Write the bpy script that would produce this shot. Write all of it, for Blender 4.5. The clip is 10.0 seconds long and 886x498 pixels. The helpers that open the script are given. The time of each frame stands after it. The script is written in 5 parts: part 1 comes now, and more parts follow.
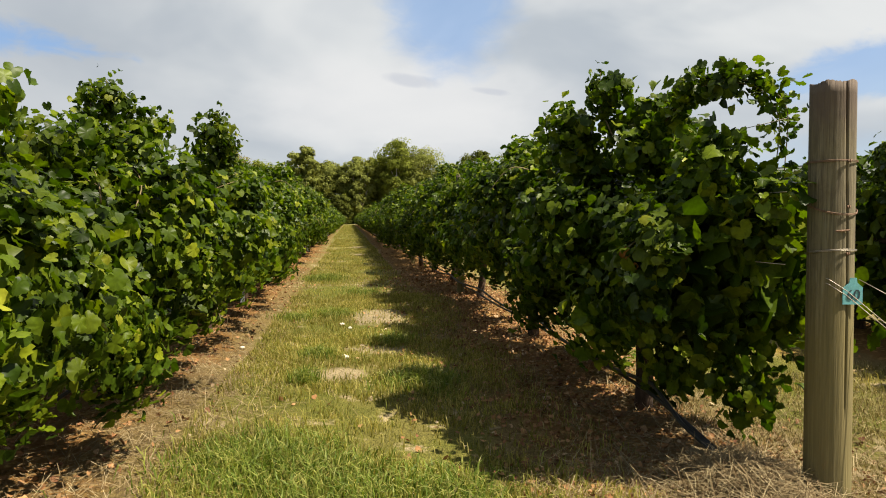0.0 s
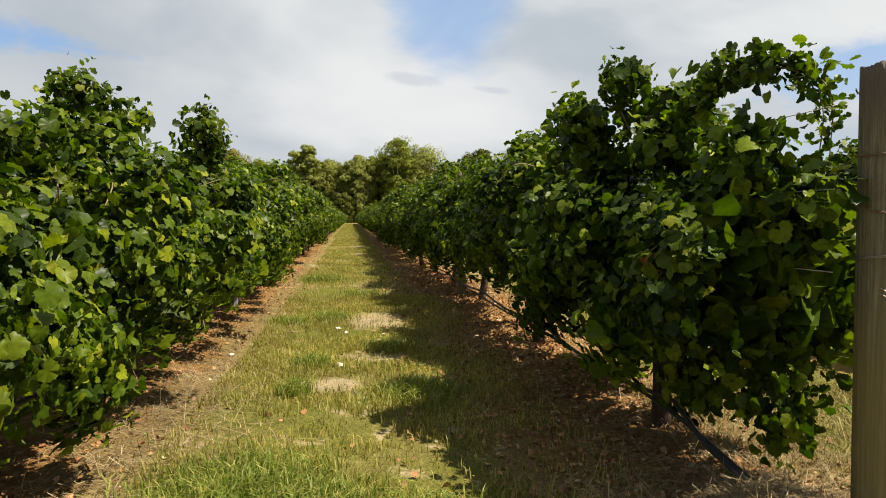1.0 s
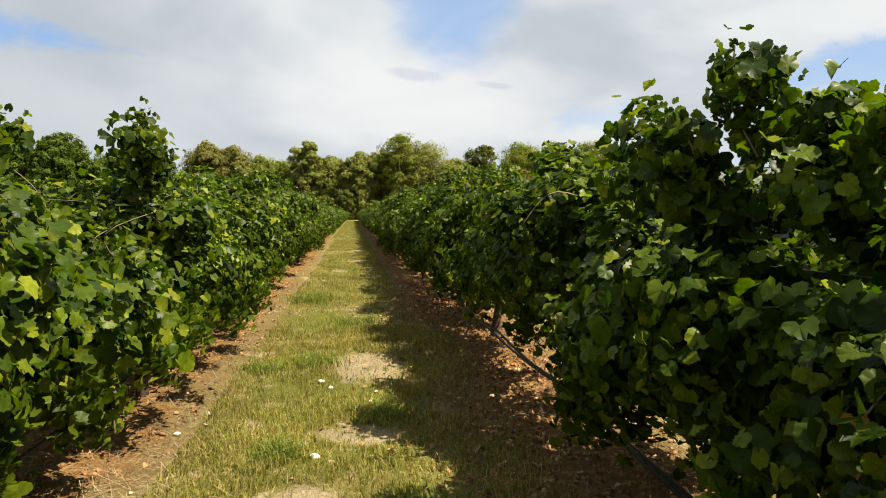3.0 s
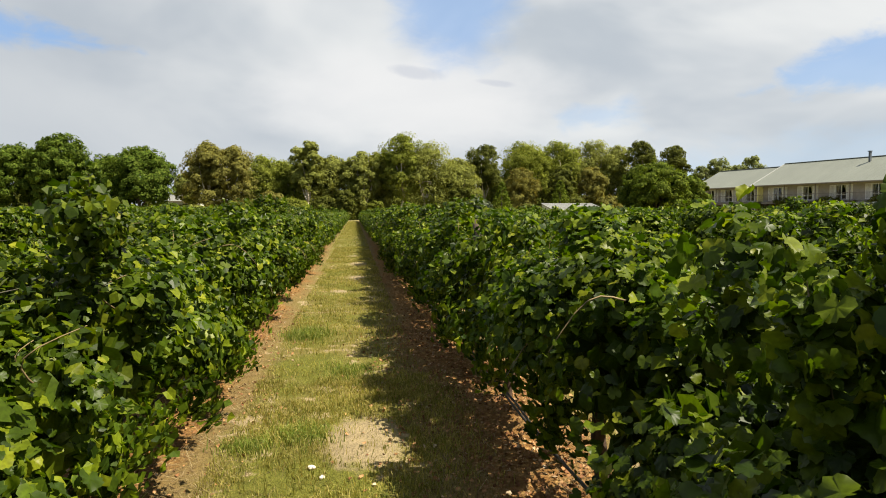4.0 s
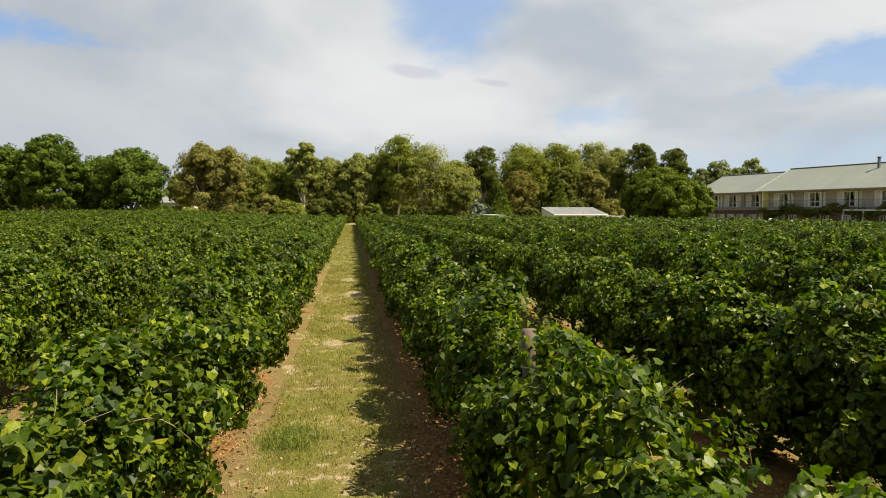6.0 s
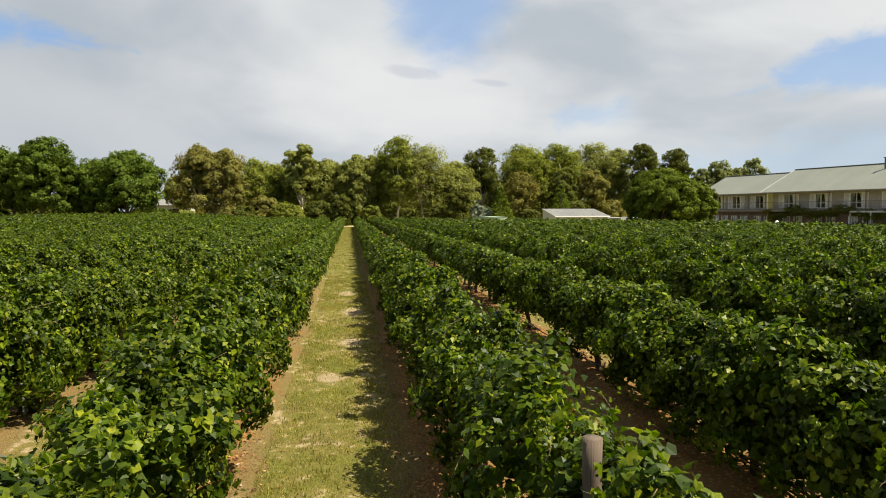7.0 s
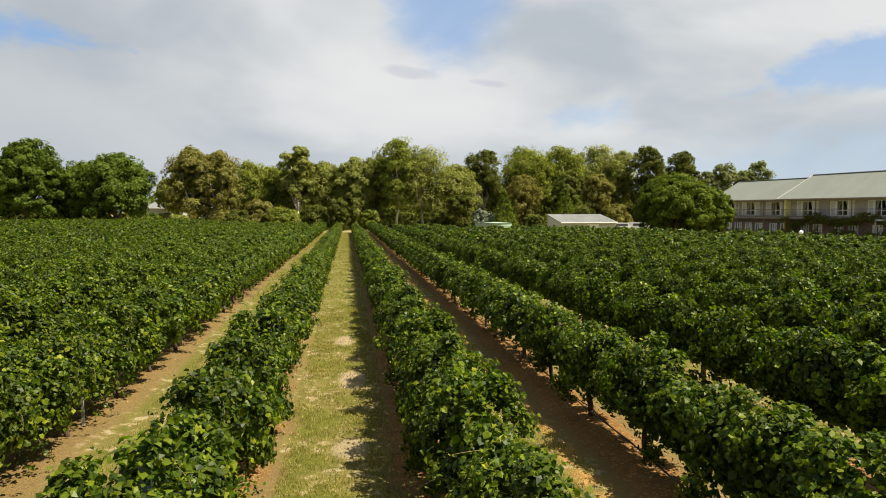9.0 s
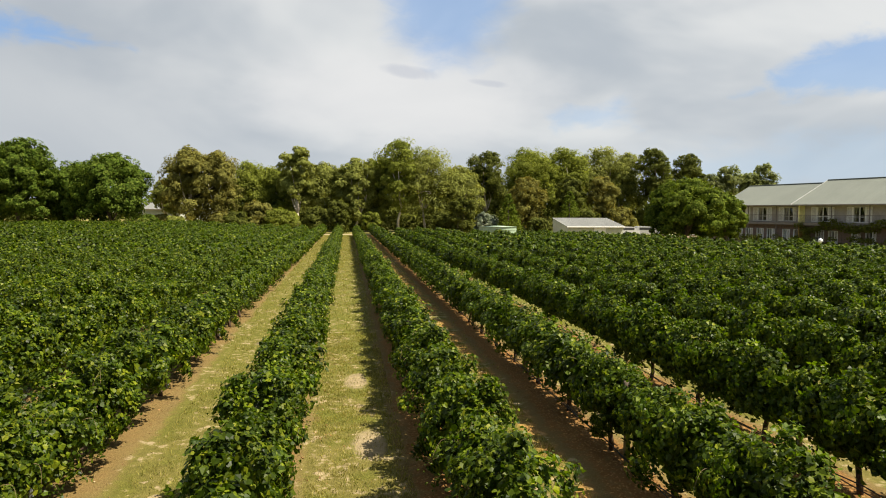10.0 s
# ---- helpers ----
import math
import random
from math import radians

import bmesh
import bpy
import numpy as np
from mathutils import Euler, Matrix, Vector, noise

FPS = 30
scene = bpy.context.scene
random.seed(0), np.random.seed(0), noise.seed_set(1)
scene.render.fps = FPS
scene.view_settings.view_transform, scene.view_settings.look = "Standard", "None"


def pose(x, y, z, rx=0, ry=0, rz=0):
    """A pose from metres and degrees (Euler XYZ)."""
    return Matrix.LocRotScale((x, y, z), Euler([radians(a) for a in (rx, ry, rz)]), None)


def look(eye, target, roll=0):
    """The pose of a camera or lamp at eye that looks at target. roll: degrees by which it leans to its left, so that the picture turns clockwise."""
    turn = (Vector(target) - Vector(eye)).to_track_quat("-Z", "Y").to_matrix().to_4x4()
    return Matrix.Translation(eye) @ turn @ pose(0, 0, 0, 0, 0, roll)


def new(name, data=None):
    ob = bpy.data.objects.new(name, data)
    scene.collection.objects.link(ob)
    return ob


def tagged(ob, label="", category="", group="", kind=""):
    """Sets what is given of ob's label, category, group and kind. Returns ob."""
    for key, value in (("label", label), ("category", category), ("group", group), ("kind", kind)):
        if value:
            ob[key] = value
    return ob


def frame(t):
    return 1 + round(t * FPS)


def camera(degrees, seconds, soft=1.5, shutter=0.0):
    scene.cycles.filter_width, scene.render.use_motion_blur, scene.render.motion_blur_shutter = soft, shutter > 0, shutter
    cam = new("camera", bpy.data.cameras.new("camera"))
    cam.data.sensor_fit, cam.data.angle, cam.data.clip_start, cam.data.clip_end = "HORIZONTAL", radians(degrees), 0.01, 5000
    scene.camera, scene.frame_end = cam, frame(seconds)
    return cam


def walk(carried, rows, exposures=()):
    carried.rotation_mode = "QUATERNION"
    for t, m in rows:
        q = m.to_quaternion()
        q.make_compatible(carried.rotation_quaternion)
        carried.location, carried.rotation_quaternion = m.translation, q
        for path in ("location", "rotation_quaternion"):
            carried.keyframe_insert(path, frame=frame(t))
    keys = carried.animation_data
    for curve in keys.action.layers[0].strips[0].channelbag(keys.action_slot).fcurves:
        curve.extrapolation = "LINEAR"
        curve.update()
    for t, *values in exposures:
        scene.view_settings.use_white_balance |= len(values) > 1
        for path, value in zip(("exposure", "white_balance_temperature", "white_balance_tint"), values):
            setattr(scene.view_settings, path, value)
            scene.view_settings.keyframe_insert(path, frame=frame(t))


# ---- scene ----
cam = camera(67, 10.0, soft=1.0)
PATH = [
    (0, (-0.055, -0.582, 1.059), (0.223, 1.396, 0.971), -0.0),
    (0.5, (-0.031, -0.47, 1.064), (0.246, 1.509, 0.974), -0.0),
    (1, (-0.005, -0.28, 1.068), (0.269, 1.699, 0.976), 0.0),
    (1.5, (0.028, -0.018, 1.075), (0.301, 1.961, 0.98), 0.1),
    (2, (0.065, 0.288, 1.085), (0.335, 2.267, 0.987), -0.0),
    (2.5, (0.097, 0.648, 1.123), (0.365, 2.627, 1.023), 0.0),
    (2.7, (0.111, 0.794, 1.198), (0.379, 2.774, 1.096), 0.0),
    (3.8, (0.18, 1.476, 1.695), (0.443, 3.456, 1.585), -0.1),
    (4, (0.187, 1.692, 1.782), (0.449, 3.672, 1.671), -0.1),
    (4.2, (0.18, 1.792, 1.866), (0.443, 3.772, 1.754), 0.0),
    (4.5, (0.187, 2.209, 1.987), (0.453, 4.188, 1.875), -0.0),
    (5, (0.184, 2.737, 2.191), (0.453, 4.716, 2.079), 0.0),
    (5.5, (0.187, 3.334, 2.387), (0.457, 5.312, 2.274), 0.1),
    (5.7, (0.189, 3.579, 2.464), (0.46, 5.557, 2.351), 0.1),
    (6.8, (0.214, 5.007, 2.82), (0.489, 6.985, 2.708), 0.1),
    (7, (0.229, 5.355, 2.892), (0.504, 7.332, 2.78), -0.1),
    (7.5, (0.246, 6.316, 3.094), (0.523, 8.294, 2.982), -0.1),
    (8, (0.259, 7.388, 3.299), (0.539, 9.365, 3.187), -0.1),
    (8.5, (0.249, 8.553, 3.506), (0.531, 10.53, 3.394), -0.1),
    (9, (0.2, 9.778, 3.736), (0.483, 11.755, 3.625), 0.0),
    (9.5, (0.059, 11.113, 3.991), (0.345, 13.09, 3.881), 0.1),
    (10, (-0.141, 12.421, 4.301), (0.146, 14.397, 4.189), 0.3),
]
walk(cam, [(t, look(eye, target, roll)) for t, eye, target, roll in PATH], [(0.0, 1.16), (1.0, 1.20), (2.0, 1.28), (2.7, 1.29), (4.0, 1.24), (5.0, 1.17), (7.0, 1.14), (10.0, 1.12)])

# world, sun and exposure -----------------------------------------------------
SUN_AZ, SUN_EL = 116.0, 57.0  # degrees clockwise from +y, and above the horizon


class Nodes:
    """Short forms for building node trees."""

    def __init__(self, tree):
        self.tree = tree

    def node(self, kind):
        return self.tree.nodes.new(kind)

    def put(self, socket, value):
        if isinstance(value, bpy.types.NodeSocket):
            self.tree.links.new(value, socket)
        else:
            socket.default_value = value

    def math(self, op, a, b=0.0, c=0.0, clamp=False):
        n = self.node("ShaderNodeMath")
        n.operation, n.use_clamp = op, clamp
        for s, v in zip(n.inputs, (a, b, c)):
            self.put(s, v)
        return n.outputs[0]

    def ramp(self, value, lo, hi, a=0.0, b=1.0):
        n = self.node("ShaderNodeMapRange")
        n.interpolation_type = "SMOOTHSTEP"
        for s, v in zip(n.inputs[:5], (value, lo, hi, a, b)):
            self.put(s, v)
        return n.outputs[0]

    def noise(self, vector, scale, detail=4.0, rough=0.55, distort=0.0):
        n = self.node("ShaderNodeTexNoise")
        self.put(n.inputs["Vector"], vector)
        n.inputs["Scale"].default_value, n.inputs["Detail"].default_value = scale, detail
        n.inputs["Roughness"].default_value, n.inputs["Distortion"].default_value = rough, distort
        return n.outputs[0]

    def mix(self, fac, a, b, blend="MIX"):
        n = self.node("ShaderNodeMix")
        n.data_type, n.blend_type = "RGBA", blend
        for s, v in ((n.inputs[0], fac), (n.inputs[6], a), (n.inputs[7], b)):
            if isinstance(v, tuple):
                v = (*v[:3], 1.0)
            self.put(s, v)
        return n.outputs[2]

    def stretch(self, vector, scale):
        n = self.node("ShaderNodeVectorMath")
        n.operation = "MULTIPLY"
        self.put(n.inputs[0], vector)
        n.inputs[1].default_value = scale
        return n.outputs[0]

    def colours(self, value, *stops):
        n = self.node("ShaderNodeValToRGB")
        self.put(n.inputs[0], value)
        el = n.color_ramp.elements
        while len(el) < len(stops):
            el.new(0.5)
        for e, (p, c) in zip(el, stops):
            e.position, e.color = p, (*c, 1.0)
        return n.outputs[0]


def sky_world():
    world = bpy.data.worlds.new("sky")
    scene.world = world
    world.use_nodes = True
    k = Nodes(world.node_tree)
    back = world.node_tree.nodes["Background"]
    way = k.node("ShaderNodeTexCoord").outputs["Generated"]
    sep = k.node("ShaderNodeSeparateXYZ")
    k.put(sep.inputs[0], way)
    deg = 180 / math.pi
    az = k.math("MULTIPLY", k.math("ARCTAN2", sep.outputs[0], sep.outputs[1]), deg)
    el = k.math("MULTIPLY", k.math("ARCSINE", sep.outputs[2]), deg)
    flat = k.node("ShaderNodeCombineXYZ")
    k.put(flat.inputs[0], k.math("MULTIPLY", az, 0.05))
    k.put(flat.inputs[1], k.math("MULTIPLY", el, 0.10))
    wob = k.math("SUBTRACT", k.noise(flat.outputs[0], 2.2, 5.0, 0.55), 0.5)
    fine = k.math("SUBTRACT", k.noise(flat.outputs[0], 7.0, 6.0, 0.6, 0.5), 0.5)
    warp = k.math("ADD", k.math("MULTIPLY", wob, 3.0), k.math("MULTIPLY", fine, 3.4))
    # openings of blue sky: corners (azimuth, elevation) clockwise from above, softness of the edge in degrees, depth
    gaps = [(((2.6, 24.0), (16.0, 24.0), (13.6, 17.0), (12.4, 14.4), (10.2, 12.6), (7.6, 12.8), (4.4, 14.8)), 2.2, 0.66),
            (((-36.0, 16.0), (-25.3, 13.9), (-20.0, 12.4), (-25.3, 11.9), (-36.0, 12.4)), 0.8, 0.8),
            (((36.4, 11.3), (40.8, 13.8), (50.0, 19.0), (50.0, 8.4), (40.9, 8.8), (34.0, 8.1), (29.6, 8.2), (31.0, 9.5)), 0.8, 0.75),
            (((17.0, 8.0), (22.8, 9.0), (23.4, 7.4), (17.6, 6.6)), 0.8, 0.5),
            (((25.0, 4.4), (41.0, 5.8), (60.0, 6.0), (60.0, 1.0), (26.0, 1.5)), 1.6, 0.42),
            (((60.0, 34.0), (90.0, 34.0), (90.0, 16.0), (60.0, 18.0)), 3.0, 0.9), (((-100.0, 44.0), (-62.0, 42.0), (-60.0, 26.0), (-100.0, 24.0)), 3.0, 0.9),
            (((140.0, 42.0), (180.0, 42.0), (180.0, 18.0), (140.0, 20.0)), 3.0, 0.9), (((-180.0, 56.0), (-125.0, 56.0), (-120.0, 34.0), (-180.0, 32.0)), 3.0, 0.9)]
    blue = None
    for corners, soft, depth in gaps:
        out = None
        for (a0, e0), (a1, e1) in zip(corners, corners[1:] + corners[:1]):
            ln = math.hypot(a1 - a0, e1 - e0)
            na, ne = (e0 - e1) / ln, (a1 - a0) / ln
            d = k.math("ADD", k.math("MULTIPLY", az, na), k.math("MULTIPLY_ADD", el, ne, -(a0 * na + e0 * ne)))
            out = d if out is None else k.math("MAXIMUM", out, d)
        m = k.ramp(k.math("ADD", out, k.math("MULTIPLY", warp, min(1.0, soft))), soft, -soft, 0.0, depth)
        blue = m if blue is None else k.math("MAXIMUM", blue, m)
    tex = k.node("ShaderNodeTexSky")
    tex.sky_type, tex.sun_disc, tex.sun_elevation, tex.sun_rotation = "NISHITA", False, radians(SUN_EL), radians(SUN_AZ)
    clear = k.mix(1.0, tex.outputs[0], (0.10, 0.10, 0.10), "MULTIPLY")
    clear = k.mix(k.ramp(el, 34.0, 20.0, 0.0, 0.92), clear, k.mix(k.ramp(el, 4.0, 14.0), (0.50, 0.70, 0.92), (0.25, 0.48, 0.88)))
    # cloud: bright white with soft grey bellies, a little bluer low down
    shade = k.ramp(k.noise(flat.outputs[0], 1.1, 4.0, 0.5, 0.4), 0.30, 0.66)
    cloud = k.mix(shade, (0.52, 0.57, 0.625), (0.83, 0.845, 0.845))
    low = k.ramp(el, 9.0, 1.0)
    cloud = k.mix(k.math("MULTIPLY", low, 0.55), cloud, (0.53, 0.60, 0.655))
    cloud = k.mix(k.ramp(az, 2.0, -24.0, 0.0, 0.55), cloud, (0.46, 0.505, 0.56))
    da, de = k.math("SUBTRACT", az, 5.0), k.math("SUBTRACT", el, 9.5)
    core = k.ramp(k.math("ADD", k.math("POWER", k.math("ABSOLUTE", k.math("DIVIDE", da, 15.0)), 2.0), k.math("ADD", k.math("POWER", k.math("ABSOLUTE", k.math("DIVIDE", de, 4.5)), 2.0), k.math("MULTIPLY", wob, 1.5))), 1.3, 0.0)
    cloud = k.mix(k.math("MULTIPLY", core, 0.8), cloud, (0.87, 0.87, 0.87))
    lens = None
    for a, e, ra, re in ((5.3, 11.6, 2.6, 0.55), (12.0, 10.7, 1.8, 0.3)):
        da, de = k.math("SUBTRACT", az, a), k.math("ADD", k.math("SUBTRACT", el, e), k.math("MULTIPLY", k.math("SUBTRACT", az, a), 0.12))
        r = k.math("ADD", k.math("POWER", k.math("ABSOLUTE", k.math("DIVIDE", da, ra)), 2.0), k.math("POWER", k.math("ABSOLUTE", k.math("DIVIDE", de, re)), 2.0))
        m = k.ramp(k.math("ADD", r, k.math("MULTIPLY", fine, 1.4)), 1.3, 0.1)
        lens = m if lens is None else k.math("MAXIMUM", lens, m)
    cloud = k.mix(k.math("MULTIPLY", lens, 0.6), cloud, (0.60, 0.63, 0.70))
    # higher up the cloud breaks into scattered patches
    loose = k.ramp(k.noise(way, 2.2, 5.0, 0.6, 0.4), 0.50, 0.39)
    blue = k.math("MAXIMUM", blue, k.math("MULTIPLY", k.math("MAXIMUM", k.ramp(el, 22.0, 34.0), k.ramp(k.math("ABSOLUTE", k.math("SUBTRACT", az, 6.0)), 55.0, 75.0)), loose))
    k.put(back.inputs[0], k.mix(k.math("MULTIPLY", blue, 0.92), cloud, clear))
    back.inputs[1].default_value = 0.43


sky_world()
sun = new("sun", bpy.data.lights.new("sun", "SUN"))
sun.data.energy, sun.data.angle, sun.data.color = 5.0, radians(0.53), (1.0, 0.90, 0.74)
sun.matrix_world = look((200 * math.sin(radians(SUN_AZ)) * math.cos(radians(SUN_EL)), 200 * math.cos(radians(SUN_AZ)) * math.cos(radians(SUN_EL)), 200 * math.sin(radians(SUN_EL))), (0, 0, 0))


# materials -------------------------------------------------------------------
def material(name):
    m = bpy.data.materials.new(name)
    m.use_nodes = True
    k = Nodes(m.node_tree)
    return m, k, m.node_tree.nodes["Principled BSDF"], m.node_tree.nodes["Material Output"]


def bumped(k, bsdf, height, strength, distance):
    b = k.node("ShaderNodeBump")
    b.inputs["Strength"].default_value, b.inputs["Distance"].default_value = strength, distance
    k.put(b.inputs["Height"], height)
    k.put(bsdf.inputs["Normal"], b.outputs[0])


def leaf_material(name, stops, through_colour, share=0.35, rough=0.42, patch=0.6, spec=0.4):
    """Leaves that vary one by one and in larger patches, and let some light through."""
    m, k, bsdf, out = material(name)
    geo = k.node("ShaderNodeNewGeometry")
    col = k.colours(geo.outputs["Random Per Island"], *stops)
    spots = k.ramp(k.noise(geo.outputs["Position"], 1.3, 3.0), 0.35, 0.68, 1.0 - 0.5 * patch, 1.0 + 0.35 * patch)
    grain = k.ramp(k.noise(geo.outputs["Position"], 55.0, 2.0), 0.3, 0.7, 0.8, 1.15)
    gain = k.math("MULTIPLY", spots, grain)
    comb = k.node("ShaderNodeCombineXYZ")
    for s in comb.inputs:
        k.put(s, gain)
    col = k.mix(1.0, col, comb.outputs[0], "MULTIPLY")
    k.put(bsdf.inputs["Base Color"], col)
    bsdf.inputs["Roughness"].default_value = rough
    bsdf.inputs["Specular IOR Level"].default_value = spec
    trans = k.node("ShaderNodeBsdfTranslucent")
    k.put(trans.inputs["Color"], k.mix(1.0, col, through_colour, "MULTIPLY"))
    mixed = k.node("ShaderNodeMixShader")
    mixed.inputs[0].default_value = share
    k.put(mixed.inputs[1], bsdf.outputs[0])
    k.put(mixed.inputs[2], trans.outputs[0])
    k.put(out.inputs["Surface"], mixed.outputs[0])
    return m


def plain(name, colour, rough=0.6, metal=0.0, vary=0.25, scale=8.0, bump=0.0, stretch=(1, 1, 1), spec=0.5):
    """A surface with stains and grain at two scales."""
    m, k, bsdf, _ = material(name)
    at = k.stretch(k.node("ShaderNodeTexCoord").outputs["Object"], stretch)
    big, fine = k.noise(at, scale, 5.0), k.noise(at, scale * 9, 3.0)
    both = k.math("ADD", k.math("MULTIPLY", big, 0.65), k.math("MULTIPLY", fine, 0.35))
    dark = tuple(c * (1 - vary) for c in colour)
    lite = tuple(min(1, c * (1 + vary)) for c in colour)
    k.put(bsdf.inputs["Base Color"], k.mix(k.ramp(both, 0.3, 0.7), dark, lite))
    bsdf.inputs["Roughness"].default_value, bsdf.inputs["Metallic"].default_value = rough, metal
    bsdf.inputs["Specular IOR Level"].default_value = spec
    if bump:
        bumped(k, bsdf, both, 0.6, bump)
    return m


def post_material():
    m, k, bsdf, _ = material("weathered_post")
    at = k.node("ShaderNodeTexCoord").outputs["Object"]
    grain = k.noise(k.stretch(at, (110, 110, 2.2)), 1.0, 7.0, 0.66, 0.6)
    fine = k.noise(k.stretch(at, (160, 160, 6)), 1.0, 4.0)
    stain = k.noise(k.stretch(at, (7, 7, 2.0)), 1.0, 4.0)
    col = k.colours(grain, (0.30, (0.07, 0.053, 0.028)), (0.5, (0.15, 0.122, 0.067)), (0.70, (0.245, 0.207, 0.125)))
    col = k.mix(k.ramp(stain, 0.45, 0.75, 0.0, 0.6), col, (0.15, 0.14, 0.07))
    blotch = k.noise(k.stretch(at, (34, 34, 11)), 1.0, 6.0, 0.7, 0.8)
    col = k.mix(k.ramp(blotch, 0.42, 0.66, 0.0, 0.55), col, (0.085, 0.066, 0.036))
    col = k.mix(k.ramp(fine, 0.56, 0.70, 0.0, 0.7), col, (0.05, 0.038, 0.022))
    sep = k.node("ShaderNodeSeparateXYZ")
    k.put(sep.inputs[0], at)
    # algae on the damp lower half
    damp = k.ramp(k.math("ADD", sep.outputs[2], k.math("MULTIPLY", stain, 0.8)), 1.50, 0.85, 0.0, 0.75)
    col = k.mix(damp, col, k.mix(grain, (0.090, 0.074, 0.020), (0.27, 0.215, 0.070)))
    top = k.ramp(k.math("ADD", sep.outputs[2], k.math("MULTIPLY", stain, 0.25)), 1.42, 1.62)
    col = k.mix(k.math("MULTIPLY", top, 0.75), col, (0.09, 0.06, 0.045))
    k.put(bsdf.inputs["Base Color"], col)
    bsdf.inputs["Roughness"].default_value = 0.85
    bumped(k, bsdf, k.math("ADD", grain, k.math("MULTIPLY", fine, 1.2)), 0.8, 0.003)
    return m


ROW_X, PITCH = -1.4, 3.0  # one row's line, and the rows' spacing


def ground_material():
    m, k, bsdf, _ = material("vineyard_ground")
    pos = k.node("ShaderNodeNewGeometry").outputs["Position"]
    sep = k.node("ShaderNodeSeparateXYZ")
    k.put(sep.inputs[0], pos)
    x, y = sep.outputs[0], sep.outputs[1]
    n1, n2, n3 = k.noise(pos, 0.9, 5.0), k.noise(pos, 4.5, 6.0, 0.62), k.noise(pos, 38.0, 5.0, 0.6)
    strand = k.noise(k.stretch(pos, (90, 34, 1)), 1.0, 4.0, 0.6, 1.5)
    saw = k.math("SUBTRACT", k.math("MODULO", k.math("ADD", x, 1500.0 - ROW_X + PITCH / 2), PITCH), PITCH / 2)
    d = k.math("ADD", k.math("ABSOLUTE", saw), k.math("ADD", k.math("MULTIPLY", k.math("SUBTRACT", n1, 0.5), 0.85), k.math("MULTIPLY", k.math("SUBTRACT", n2, 0.5), 0.45)))
    # fallen leaves lie wider on the side away from the sun
    d = k.math("SUBTRACT", d, k.math("MULTIPLY", k.ramp(saw, 0.15, -0.35, 0.0, 0.36), k.ramp(x, -1.9, -1.3, 0.6, 1.0)))
    # the sward closes up further along the rows
    d = k.math("ADD", d, k.ramp(y, 18.0, 50.0, 0.0, 0.22))
    straw = k.colours(strand, (0.25, (0.19, 0.122, 0.052)), (0.5, (0.36, 0.268, 0.115)), (0.75, (0.54, 0.43, 0.205)))
    soil = k.colours(n3, (0.3, (0.20, 0.130, 0.056)), (0.7, (0.38, 0.275, 0.128)))
    bare = k.mix(1.0, k.mix(k.ramp(n2, 0.4, 0.62), straw, soil), (0.64, 0.635, 0.62), "MULTIPLY")
    vor = k.node("ShaderNodeTexVoronoi")
    k.put(vor.inputs["Vector"], pos)
    vor.inputs["Scale"].default_value = 17.0
    litter = k.mix(k.ramp(n3, 0.35, 0.7), (0.33, 0.185, 0.070), (0.58, 0.36, 0.155))
    litter = k.mix(k.ramp(vor.outputs["Distance"], 0.2, 0.45), litter, (0.25, 0.13, 0.048))
    litter = k.mix(k.ramp(n2, 0.5, 0.62, 0.0, 0.6), litter, bare)
    litter = k.mix(k.ramp(x, -2.2, -1.7, 0.8, 0.0), litter, bare)
    green = k.colours(strand, (0.25, (0.075, 0.086, 0.013)), (0.55, (0.145, 0.150, 0.028)), (0.8, (0.235, 0.222, 0.052)))
    dry = k.colours(strand, (0.25, (0.125, 0.105, 0.030)), (0.75, (0.28, 0.24, 0.085)))
    turf = k.mix(k.math("MULTIPLY", k.ramp(n1, 0.38, 0.62), k.ramp(y, 40.0, 16.0, 0.3, 1.0)), green, dry)
    grey = k.mix(n3, (0.27, 0.21, 0.135), (0.43, 0.355, 0.245))
    turf = k.mix(k.ramp(k.math("ADD", n2, k.math("MULTIPLY", n1, 0.5)), 0.80, 0.92), turf, grey)
    # worn patches of grey soil in the lane
    worn = None
    for px, py, rx, ry in ((0.25, 6.95, 0.34, 0.65), (0.2, 5.15, 0.28, 0.24), (-0.12, 4.05, 0.22, 0.2), (0.22, 20.4, 0.3, 0.5), (0.28, 24.6, 0.32, 0.8), (-0.15, 17.2, 0.25, 0.4), (0.1, 29.5, 0.3, 0.9)):
        r = k.math("ADD", k.math("POWER", k.math("ABSOLUTE", k.math("DIVIDE", k.math("SUBTRACT", x, px), rx)), 2.0), k.math("POWER", k.math("ABSOLUTE", k.math("DIVIDE", k.math("SUBTRACT", y, py), ry)), 2.0))
        q = k.ramp(k.math("ADD", r, k.math("MULTIPLY", k.math("SUBTRACT", n2, 0.5), 2.4)), 1.2, 0.4)
        worn = q if worn is None else k.math("MAXIMUM", worn, q)
    turf = k.mix(worn, turf, grey)
    side = k.math("MAXIMUM", k.math("MULTIPLY", k.ramp(x, 3.2, 3.5, 0.0, 0.85), k.ramp(x, 4.9, 4.7)), k.ramp(x, -1.9, -2.2, 0.0, 0.08))
    redder = k.mix(k.ramp(n3, 0.3, 0.7), (0.37, 0.185, 0.066), (0.57, 0.335, 0.130))
    side = k.math("MULTIPLY", side, k.ramp(y, 3.0, 5.0))
